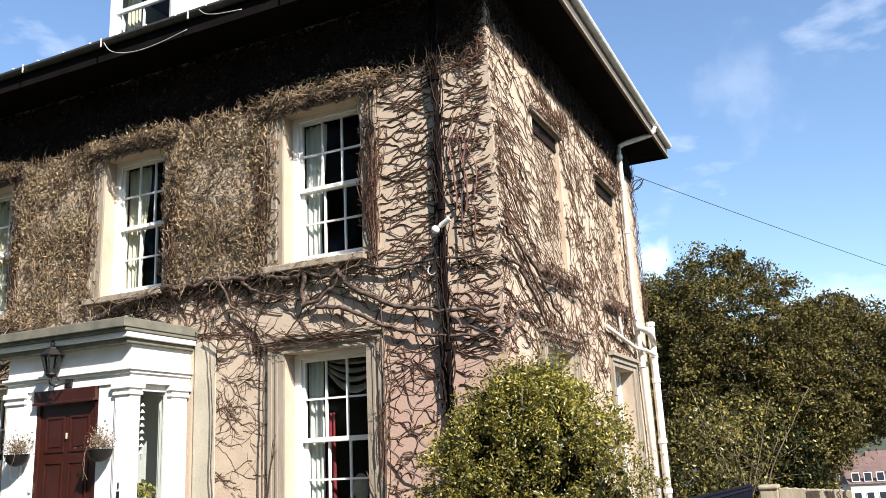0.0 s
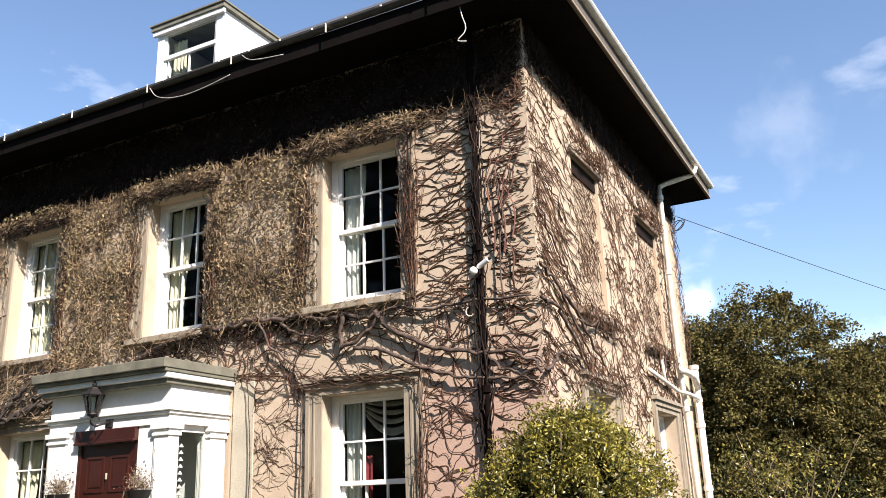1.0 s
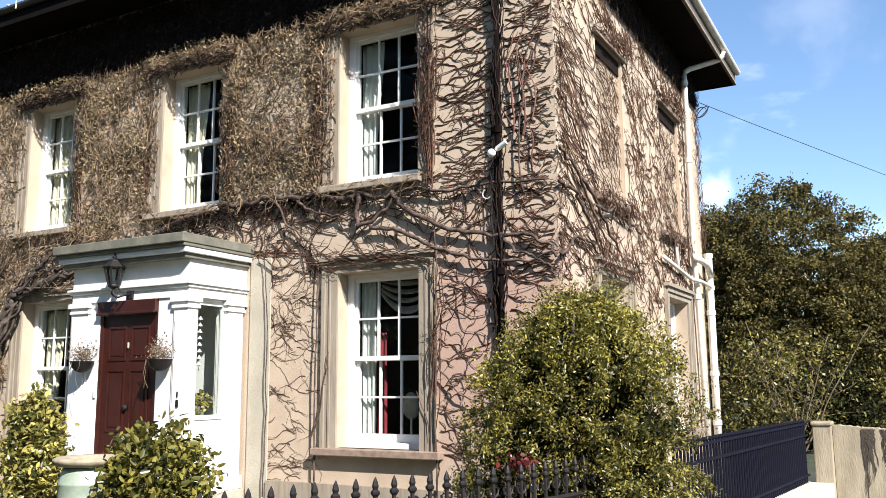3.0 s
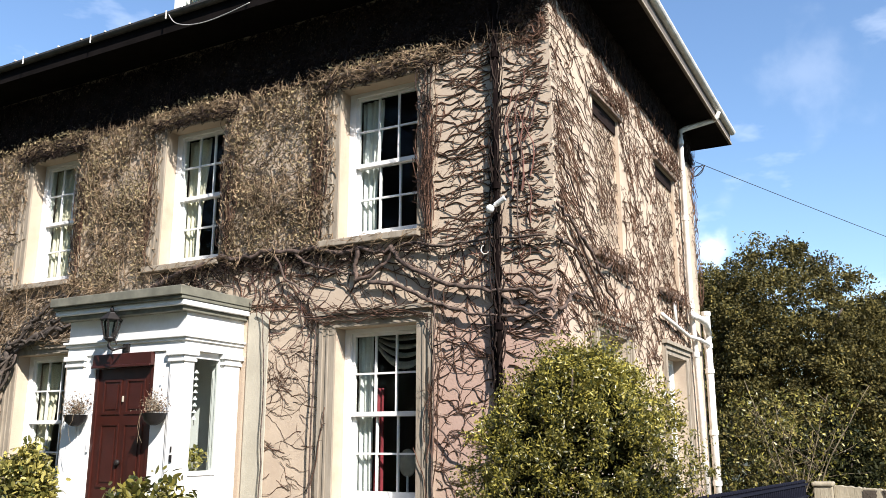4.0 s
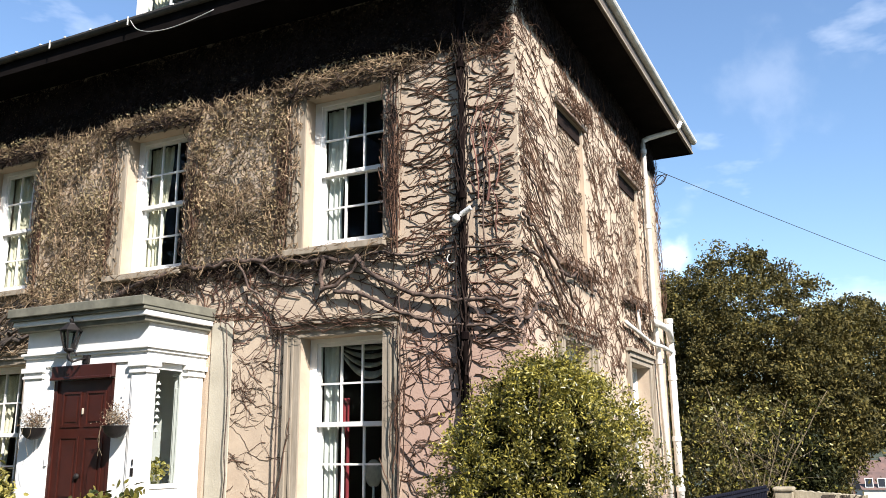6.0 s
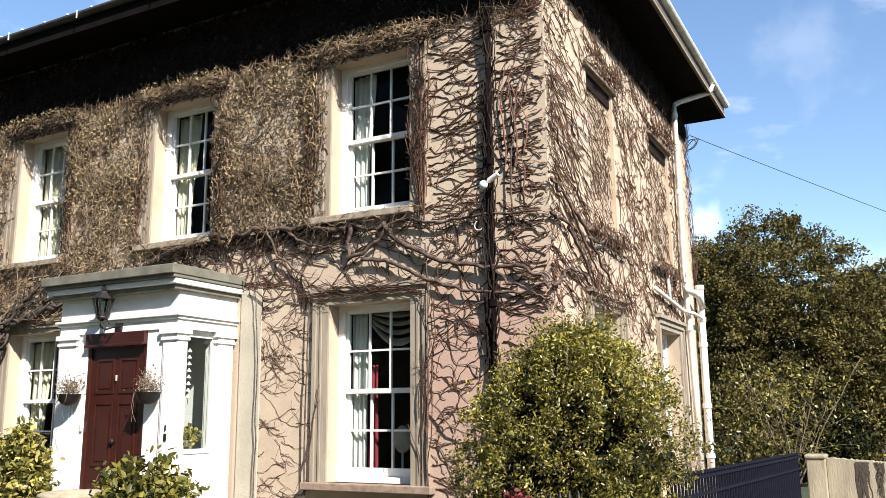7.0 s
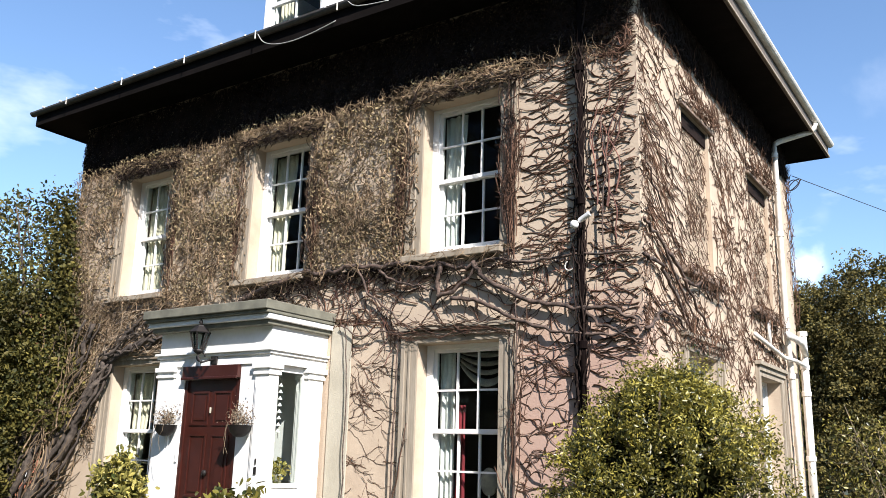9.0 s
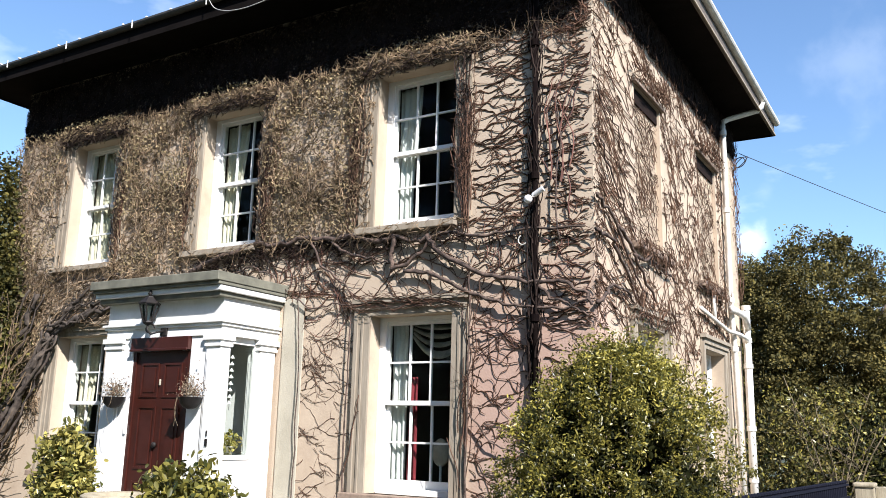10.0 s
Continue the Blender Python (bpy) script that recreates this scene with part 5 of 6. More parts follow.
# dense hanging tangle between and above the upper windows
tangle = Bundle()
for x0, x1, z0, z1, many in ((-4.52, -2.72, 3.70, 5.85, 1180), (-7.32, -5.62, 3.45, 5.83, 1180), (-W, -8.4, 1.5, 5.80, 1230), (-3.2, -1.2, 5.74, 5.92, 110), (-6.0, -4.3, 5.72, 5.88, 110), (-8.7, -7.1, 5.70, 5.85, 110)):
    c = many
    st = np.stack([U(x0, x1, c), U(z0, z1, c)], axis=1)
    flat = z1 - z0 < 0.6
    if not flat:
        thin = np.array([noise.noise((x * 1.9, 3.0, z * 1.3)) + 0.5 * noise.noise((x * 5, 7.0, z * 3)) for x, z in st])
        st = st[thin > U(-0.75, 0.35, c)]
        c = len(st)
    ang = (rng.choice([0.05, math.pi], c) + rng.normal(0, 0.35, c)) if flat else (rng.choice([-1, 1], c) * math.pi / 2 + rng.normal(0, 0.8, c))
    w = grow(rng, st, ang, np.where(U(0, 1, c) < 0.12, U(0.5, 1.0, c), U(0.14, 0.42, c)), 12, 0.33, 0.08)
    bd = (x0 - 0.1, min(x1 + 0.1, 0.02), z0 - 0.2, min(z1 + 0.06, 6.05))
    thick = 0.6 if z0 > 5.9 else 1.0
    tangle.add(stems(rng, w, U(0.004, 0.0105, c) * thick, 0.003, on_front, KEEP_F, bd, (0.01, 0.11)))
    q = int(c * 1.3)
    tangle.add(stems(rng, fork(rng, w, q, 1.2, 0.35, 0.5, 6), U(0.0025, 0.0055, q) * thick, 0.0016, on_front, KEEP_F, bd, (0.03, 0.12), flare=0.07))
# ragged fringe along the top of the growth
c = 480
st = np.stack([U(-W + 0.1, -0.3, c), U(5.66, 5.83, c)], axis=1)
tangle.add(stems(rng, grow(rng, st, math.pi / 2 + rng.normal(0, 0.9, c), U(0.08, 0.26, c), 6, 0.4), U(0.002, 0.005, c), 0.0012, on_front, KEEP_F, BF, (0.02, 0.10), flare=0.07))
# near-black stems standing in for shade under the eaves and over the window heads
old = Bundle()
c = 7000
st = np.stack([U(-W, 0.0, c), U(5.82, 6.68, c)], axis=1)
# kept above the eave shadow's edge, which rises at the corner
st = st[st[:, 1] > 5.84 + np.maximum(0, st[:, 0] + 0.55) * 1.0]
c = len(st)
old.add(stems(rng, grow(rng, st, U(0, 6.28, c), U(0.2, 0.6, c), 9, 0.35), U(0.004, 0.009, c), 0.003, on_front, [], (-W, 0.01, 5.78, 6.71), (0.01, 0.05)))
for a, b, z0, z1 in list(FRONT_OPEN.values())[:3]:
    c = 110
    st = np.stack([U(a - 0.25, b + 0.22, c), U(z1 + 0.03, z1 + 0.20, c)], axis=1)
    (tangle if a > -8 else old).add(stems(rng, grow(rng, st, rng.choice([0.0, math.pi], c) + rng.normal(0, 0.3, c), U(0.2, 0.6, c), 10, 0.3, 0.1), U(0.004, 0.009, c), 0.002, on_front, [], (a - 0.3, b + 0.28, z1 - 0.04, z1 + 0.26), (0.06, 0.15)))
    c = 80
    st = np.stack([U(a - 0.2, b + 0.2, c), U(z1 + 0.03, z1 + 0.28, c)], axis=1)
    tangle.add(stems(rng, grow(rng, st, rng.choice([0.0, math.pi], c) + rng.normal(0, 0.5, c), U(0.15, 0.5, c), 10, 0.35, 0.1), U(0.003, 0.007, c), 0.002, on_front, [], (a - 0.3, b + 0.28, z1 - 0.03, z1 + 0.26), (0.08, 0.16)))
    c = 60
    st = np.stack([U(a - 0.3, b + 0.3, c), U(z0 - 0.30, z0 - 0.10, c)], axis=1)
    old.add(stems(rng, grow(rng, st, U(0, 6.28, c), U(0.1, 0.35, c), 8, 0.4), U(0.003, 0.007, c), 0.002, on_front, [], (a - 0.4, b + 0.4, z0 - 0.5, z0 - 0.09), (0.05, 0.14)))
for a, b, z0, z1 in list(FRONT_OPEN.values())[:3]:
    # dark stems added to deepen the shade on heads and right jambs
    c = 95
    st = np.stack([U(a - 0.15, b + 0.28, c), U(z1 - 0.02, z1 + 0.06, c)], axis=1)
    old.add(stems(rng, grow(rng, st, rng.choice([0.0, math.pi], c) + rng.normal(0, 0.35, c), U(0.12, 0.4, c), 9, 0.32), U(0.004, 0.010, c), 0.003, on_front, [], (a - 0.25, b + 0.35, z1 - 0.08, z1 + 0.2), (0.06, 0.2)))
    c = 45
    st = np.stack([rng.normal(b + 0.12, 0.05, c), U(z0 + 0.1, z1, c)], axis=1)
    old.add(stems(rng, grow(rng, st, math.pi / 2 + rng.normal(0, 0.3, c), U(0.2, 0.6, c), 9, 0.3), U(0.004, 0.009, c), 0.002, on_front, [], (b + 0.03, b + 0.3, z0, z1 + 0.2), (0.06, 0.16)))
# twigs lying over the upper sills
for a, b, z0, z1 in list(FRONT_OPEN.values())[:3]:
    c = 46
    st = np.stack([U(a - 0.3, b + 0.3, c), U(z0 - 0.16, z0 - 0.02, c)], axis=1)
    tangle.add(stems(rng, grow(rng, st, rng.choice([0.1, math.pi - 0.1], c) + rng.normal(0, 0.4, c), U(0.12, 0.4, c), 9, 0.3), U(0.003, 0.007, c), 0.002, on_front, [], (a - 0.35, b + 0.35, z0 - 0.3, z0 + 0.0), (0.13, 0.19)))
# matted near-black shoots round the main branch, part growth, part stand-in shade
c = 300
st = np.stack([U(-5.6, -2.3, c), rng.normal(3.60, 0.045, c)], axis=1)
st[:, 1] -= np.maximum(0, -4.6 - st[:, 0]) * 0.30
old.add(stems(rng, grow(rng, st, rng.choice([0.0, math.pi], c) + rng.normal(0, 0.6, c), U(0.1, 0.4, c), 9, 0.3), U(0.004, 0.010, c), 0.003, on_front, KEEP_F, (-5.9, 0, 2.9, 3.72), (0.015, 0.07)))
old.make("dark_growth", M_DARKTWIG, vine, "near-black stems that stand in for shade under the eaves")
tangle.make("hanging_tangle", M_TANGLE, vine, "dense grey-brown tangle of thin stems")

# loose net below the upper sills and round the ground floor window
net = Bundle()
c = 110
st = np.stack([U(-5.6, -0.9, c), U(2.95, 3.72, c)], axis=1)
w = grow(rng, st, rng.choice([-0.25, math.pi + 0.25], c) + rng.normal(0, 0.55, c), U(0.3, 0.95, c), 14, 0.2, 0.10)
net.add(stems(rng, w, U(0.006, 0.011, c), 0.004, on_front, KEEP_F, (-5.7, 0, 2.35, 3.75), (0.010, 0.022)))
net.add(stems(rng, fork(rng, w, 210, 0.7, 0.5, 0.18), U(0.004, 0.0065, 210), 0.0025, on_front, KEEP_F, (-5.7, 0, 2.2, 3.75), (0.008, 0.018)))
# hanging shoots
c = 45
st = np.stack([U(-5.4, -1.0, c), U(3.2, 3.7, c)], axis=1)
net.add(stems(rng, grow(rng, st, -math.pi / 2 + rng.normal(0, 0.4, c), U(0.15, 0.5, c), 10, 0.3), U(0.004, 0.008, c), 0.003, on_front, KEEP_F, BF, (0.015, 0.03)))
# sparse ground floor stems
for x0, x1, cnt, tilt in ((-3.95, -2.9, 80, 0.12),):
    st = np.stack([U(x0, x1 - 0.2, cnt), U(0.35, 2.85, cnt)], axis=1)
    go = rng.choice([-tilt, math.pi + 2 * tilt], cnt)
    w = grow(rng, st, go + rng.normal(0, 0.28, cnt), U(0.35, 0.85, cnt), 14, 0.24, 0.2)
    bd = (x0 - 0.1, x1 + 0.05, 0.1, 2.88)
    net.add(stems(rng, w, U(0.003, 0.005, cnt), 0.0018, on_front, KEEP_F, bd, (0.004, 0.008)))
    net.add(stems(rng, fork(rng, w, cnt * 3, 1.2, 0.4, 0.28), U(0.002, 0.0032, cnt * 3), 0.0014, on_front, KEEP_F, bd, (0.003, 0.009)))
# bundles beside the surrounds
for x, z0, z1, cnt in ((-2.96, 0.7, 2.9, 1), (-1.43, 0.7, 2.9, 7), (-1.46, 3.5, 5.7, 26), (-2.98, 3.6, 5.8, 16), (-4.36, 3.5, 5.7, 16), (-5.84, 3.6, 5.7, 10), (-7.16, 3.5, 5.6, 14)):
    st = np.stack([rng.normal(x, 0.035, cnt), np.full(cnt, z0) + U(0, 0.8, cnt)], axis=1)
    w = grow(rng, st, math.pi / 2 + rng.normal(0, 0.04, cnt), U(0.7, 1.5, cnt) * (z1 - z0) / 1.7, 16, 0.11, 0.4)
    bd = (x - 0.2, x + 0.2, z0 - 0.1, z1 + 0.15)
    net.add(stems(rng, w, U(0.005, 0.010, cnt), 0.004, on_front, [], bd, (0.052, 0.068)))
    net.add(stems(rng, fork(rng, w, cnt * 6, 0.9, 0.16, 0.4, 6), U(0.002, 0.004, cnt * 6), 0.0015, on_front, [], bd, (0.05, 0.09), flare=0.03))
# bundle over the ground floor window head
c = 70
st = np.stack([U(-3.0, -1.4, c), U(2.80, 2.93, c)], axis=1)
net.add(stems(rng, grow(rng, st, rng.choice([0.0, math.pi], c) + rng.normal(0, 0.15, c), U(0.3, 0.9, c), 12, 0.16, 0.3), U(0.003, 0.007, c), 0.002, on_front, [], (-3.05, -1.35, 2.74, 3.05), (0.06, 0.11)))
net.make("twig_net", M_TWIG, vine, "brown net of thin twigs")
c = 55
st = np.stack([np.where(U(0, 1, c) < 0.5, U(-4.3, -3.1, c), U(-1.4, -0.1, c)), U(2.4, 3.6, c)], axis=1)
red.add(stems(rng, grow(rng, st, U(0, 6.28, c), U(0.3, 0.7, c), 12, 0.2), U(0.004, 0.0065, c), 0.002, on_front, KEEP_F, BF, (0.012, 0.025)))
red.make("young_growth", M_TWIGRED, vine, "reddish younger twigs")


def branch(pts, r0, r1, kinks=0.02, seed=1, per=5):
    """A thick gnarled stem along a few points, wavering between them."""
    g = random.Random(seed)
    out = []
    P = [Vector(p) for p in pts]
    for a, b in zip(P, P[1:]):
        for k in range(per):
            t = k / per
            out.append(a.lerp(b, t) + Vector((g.gauss(0, kinks), g.gauss(0, kinks * 0.3), g.gauss(0, kinks))))
    out.append(P[-1])
    bm = tube(bmesh.new(), out, r0, 8, r1)
    for v in bm.verts:
        lump = noise.noise_vector(v.co * 23 + Vector((seed, 0, 0))) * 0.5 + noise.noise_vector(v.co * 9 + Vector((0, seed, 0))) * 0.6
        v.co += lump * (r0 + r1) * 0.32
    return bm


def fr(*uz, o=0.07):
    return [(u, -o, z) for u, z in uz]


BRANCHES = [
    (fr((-5.75, 3.36), (-5.35, 3.52), (-4.9, 3.62), (-4.5, 3.70), (-4.1, 3.66), (-3.7, 3.72), (-3.3, 3.66), (-3.0, 3.68), (-2.6, 3.57), (-2.34, 3.60)), 0.042, 0.036, 0.014),
    (fr((-2.34, 3.60), (-2.0, 3.52), (-1.7, 3.60), (-1.3, 3.52), (-0.7, 3.53), (-0.06, 3.51)), 0.028, 0.018, 0.014),
    (fr((-2.36, 3.60), (-2.40, 3.40), (-2.38, 3.24), (-2.2, 3.26), (-2.0, 3.40), (-1.86, 3.56)), 0.036, 0.024, 0.008),
    (fr((-1.95, 3.58), (-1.78, 3.40), (-1.5, 3.22), (-1.1, 3.06), (-0.61, 2.97), (-0.3, 2.95), (-0.08, 2.84), (0.0, 2.70)), 0.036, 0.022, 0.012),
    (fr((-2.2, 3.20), (-1.9, 3.16), (-1.6, 3.02), (-1.25, 2.86), (-0.9, 2.74), (-0.62, 2.72)), 0.030, 0.022, 0.014),
    (fr((-0.62, 2.98), (-0.45, 2.80), (-0.25, 2.74), (-0.05, 2.60)), 0.022, 0.014, 0.014),
    (fr((-0.62, 2.70), (-0.3, 2.68), (-0.02, 2.78)), 0.020, 0.014, 0.012),
    (fr((-3.6, 3.68), (-3.4, 3.35), (-3.05, 3.12), (-2.85, 2.86)), 0.020, 0.012, 0.014),
    (fr((-3.8, 3.0), (-3.55, 2.83), (-3.2, 2.88), (-2.9, 2.84), (-2.4, 2.88), (-1.9, 2.93), (-1.5, 2.80), (-1.40, 2.55)), 0.012, 0.010, 0.012),
    (fr((-2.95, 0.1), (-2.95, 1.0), (-2.94, 2.0), (-2.93, 2.85)), 0.014, 0.010, 0.006),
    (fr((-3.67, 0.2), (-3.66, 1.2), (-3.66, 2.2), (-3.72, 2.95), (-3.6, 3.4)), 0.010, 0.008, 0.008),
    (fr((-1.38, 0.3), (-1.39, 1.4), (-1.36, 2.6), (-1.40, 3.3)), 0.014, 0.010, 0.010),
    (fr((-1.36, 1.65), (-1.1, 1.35), (-0.8, 1.28), (-0.5, 1.2)), 0.012, 0.008, 0.012),
    (fr((-1.36, 2.45), (-1.1, 2.50), (-0.8, 2.6), (-0.62, 2.62)), 0.010, 0.010, 0.012),
    (fr((-5.2, 3.30), (-4.6, 3.42), (-4.2, 3.30), (-3.9, 3.05)), 0.016, 0.010, 0.016),
    (fr((-3.3, 3.64), (-2.95, 3.45), (-2.6, 3.36), (-2.4, 3.30)), 0.022, 0.014, 0.014),
    (fr((-0.35, 3.4), (-0.40, 3.9), (-0.32, 4.4), (-0.38, 5.0)), 0.012, 0.008, 0.012),
]
for i, (p, r0, r1, kk) in enumerate(BRANCHES):
    part("branch", branch(p, r0 * 0.84, r1 * 0.66, kk * 0.8, 40 + i, 5), M_BARK, vine, smooth=True)

# side wall
net = Bundle()
lv = np.repeat(np.arange(2.5, 6.55, 0.055), 15)
c = len(lv)
st = np.stack([U(0, 5.8, c), lv + rng.normal(0, 0.03, c)], axis=1)
ang = np.where(U(0, 1, c) < 0.68, rng.normal(-0.33, 0.24, c), rng.normal(0.45, 0.4, c)) + rng.choice([0.0, math.pi], c)
w = grow(rng, st, ang, U(0.22, 0.62, c), 14, 0.2, 0.18)
net.add(stems(rng, w, U(0.005, 0.009, c), 0.004, on_side, KEEP_S + BLIND, BS, (0.008, 0.014)))
net.add(stems(rng, fork(rng, w, 1100, 0.9, 0.35, 0.2, 8), U(0.003, 0.0055, 1100), 0.0025, on_side, KEEP_S + BLIND, BS, (0.007, 0.014)))
# fuller growth towards the rear pipe and within the blind windows
c = 260
st = np.stack([U(2.8, 5.75, c), U(2.7, 6.3, c)], axis=1)
net.add(stems(rng, grow(rng, st, U(0, 6.28, c), U(0.25, 0.6, c), 14, 0.25), U(0.003, 0.0065, c), 0.0022, on_side, KEEP_S + BLIND, BS, (0.008, 0.018)))
for a, b, z0, z1 in BLIND:
    c = 230
    st = np.stack([U(a + 0.03, b - 0.03, c), U(z0 + 0.05, z1 - 0.22, c)], axis=1)
    net.add(stems(rng, grow(rng, st, rng.normal(-0.2, 0.5, c) + rng.choice([0.0, math.pi], c), U(0.2, 0.5, c), 12, 0.2, 0.1), U(0.0035, 0.007, c), 0.003, on_side, [], (a + 0.012, b - 0.012, z0 + 0.02, z1 - 0.19), (0.010, 0.02)))
# short twigs along the corner
c = 240
st = np.stack([U(-0.01, 0.2, c), U(2.5, 6.3, c)], axis=1)
net.add(stems(rng, grow(rng, st, rng.choice([0, math.pi], c) + rng.normal(0, 0.5, c), U(0.1, 0.3, c), 8, 0.35), U(0.003, 0.006, c), 0.002, on_side, KEEP_S, BS, (0.006, 0.03)))
# stems rising from the corner and fanning over the wall
c = 40
st = np.stack([U(0, 0.5, c), U(2.8, 5.6, c)], axis=1)
w = grow(rng, st, rng.normal(-0.36, 0.18, c), U(0.8, 1.9, c), 20, 0.11, 0.15)
net.add(stems(rng, w, U(0.006, 0.010, c), 0.003, on_side, KEEP_S + BLIND, BS, (0.012, 0.025)))
c = 170
st = np.stack([U(0, 5.8, c), U(0.4, 2.6, c)], axis=1)
net.add(stems(rng, grow(rng, st, U(0, 6.28, c), U(0.3, 0.7, c), 12, 0.3), U(0.003, 0.006, c), 0.002, on_side, KEEP_S, BS))
c = 200
st = np.stack([U(0.2, 5.9, c), U(5.75, 6.3, c)], axis=1)
net.add(stems(rng, grow(rng, st, U(0, 6.28, c), U(0.1, 0.35, c), 7, 0.4), U(0.002, 0.005, c), 0.0015, on_side, KEEP_S, BS, (0.02, 0.08), flare=0.05))
c = 120
st = np.stack([U(1.0, 2.6, c), U(2.70, 3.0, c)], axis=1)
net.add(stems(rng, grow(rng, st, rng.choice([0, math.pi], c) + rng.normal(0, 0.4, c), U(0.2, 0.6, c), 9, 0.35), U(0.004, 0.008, c), 0.002, on_side, [], (0.8, 2.8, 2.64, 3.1), (0.06, 0.13)))
for a, b, z0, z1 in BLIND:
    c = 130
    st = np.stack([U(a - 0.2, b + 0.2, c), U(z1 + 0.03, z1 + 0.22, c)], axis=1)
    net.add(stems(rng, grow(rng, st, rng.choice([0, math.pi], c) + rng.normal(0, 0.35, c), U(0.15, 0.45, c), 8, 0.25), U(0.004, 0.008, c), 0.003, on_side, [], (a - 0.3, b + 0.3, z1 + 0.01, z1 + 0.3), (0.07, 0.12)))
    c = 110
    st = np.stack([U(a - 0.2, b + 0.2, c), U(z0 - 0.14, z0 + 0.02, c)], axis=1)
    net.add(stems(rng, grow(rng, st, rng.choice([0, math.pi], c) + rng.normal(0, 0.5, c), U(0.15, 0.4, c), 8, 0.35), U(0.004, 0.008, c), 0.002, on_side, [], (a - 0.3, b + 0.3, z0 - 0.3, z0 + 0.1), (0.09, 0.15)))
# near-black stems put in for the shade under the side eaves
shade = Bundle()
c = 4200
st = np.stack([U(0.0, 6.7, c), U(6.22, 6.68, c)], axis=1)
# follows the side eave shadow's edge near the corner
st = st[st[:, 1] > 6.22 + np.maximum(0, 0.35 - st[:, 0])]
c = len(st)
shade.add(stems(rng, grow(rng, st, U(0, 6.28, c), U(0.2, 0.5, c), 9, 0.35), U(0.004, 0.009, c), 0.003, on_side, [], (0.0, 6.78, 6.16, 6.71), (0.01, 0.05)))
shade.make("dark_growth", M_DARKTWIG, vine_side, "near-black stems that stand in for shade under the eaves")
# growth clinging to the rear corner behind the pipes
c = 160
st = np.stack([rng.normal(6.74, 0.05, c), U(3.6, 6.4, c)], axis=1)
net.add(stems(rng, grow(rng, st, math.pi / 2 + rng.normal(0, 0.6, c), U(0.15, 0.5, c), 8, 0.35), U(0.003, 0.007, c), 0.002, on_side, KEEP_S, (6.4, 6.95, 0, 6.7), (0.01, 0.08)))
net.make("twig_net", M_SIDETWIG, vine_side, "brown net of wavy twigs")


def sd(*uz, o=0.06):
    return [(o, u, z) for u, z in uz]


for i, (p, r0, r1, kk) in enumerate([
    (sd((-0.05, 3.84), (0.4, 3.70), (0.9, 3.36), (1.4, 3.02), (2.1, 2.80)), 0.026, 0.012, 0.010),
    (sd((-0.05, 3.48), (0.35, 3.42), (0.75, 3.22), (1.15, 2.92), (1.8, 2.70)), 0.032, 0.014, 0.010),
    (sd((0.55, 3.66), (1.05, 3.48), (1.5, 3.14), (2.1, 2.92), (2.9, 2.94)), 0.030, 0.014, 0.010),
    (sd((-0.05, 2.72), (0.35, 2.95), (0.8, 2.98), (1.3, 2.78), (1.8, 2.66)), 0.026, 0.012, 0.010),
    (sd((1.1, 3.42), (1.6, 3.46), (2.2, 3.44), (2.8, 3.36)), 0.028, 0.016, 0.015),
    (sd((0.0, 4.4), (0.5, 4.15), (0.9, 3.75), (1.3, 3.55)), 0.014, 0.008, 0.02),
    (sd((0.0, 5.0), (0.5, 4.7), (1.0, 4.5), (1.6, 4.1)), 0.011, 0.007, 0.02),
    (sd((3.9, 3.50), (4.6, 3.52), (5.4, 3.46)), 0.022, 0.014, 0.012),
]):
    part("branch", branch(p, r0 * 0.7, r1 * 0.6, kk * 1.2, 80 + i, 6), M_BARK, vine_side, smooth=True)

# dead leaf scraps caught in the tangle
c = []
for x0, x1, z0, z1, many in ((-4.45, -2.92, 3.72, 5.8, 4500), (-7.25, -5.82, 3.5, 5.78, 5500), (-9.72, -8.55, 2.2, 5.95, 3600), (-2.95, -1.35, 5.68, 5.98, 900), (-5.85, -4.4, 5.68, 5.98, 900), (-8.6, -7.2, 5.66, 5.96, 900)):
    c.append(np.stack([U(x0, x1, many), -U(0.02, 0.125, many), U(z0, z1, many)], axis=1))
c = np.concatenate(c)
c = c[np.array([noise.noise((x * 2.2, 1.0, z * 1.6)) for x, y, z in c]) > U(-0.6, 0.3, len(c))]
v, f = leaves_raw(rng, c, 0.042, 0.45, normal_bias=np.array([0.35, -0.5, 0.35]))
fast_mesh("dead_leaf_litter", v, f, M_FLAKE, vine, "dry brown leaf scraps", kind="stuff")

# old leaning stems at the far end of the front
ivy = thing("ivy_clump", "old leaning ivy with thick grey stems and olive leaves", "ivy")
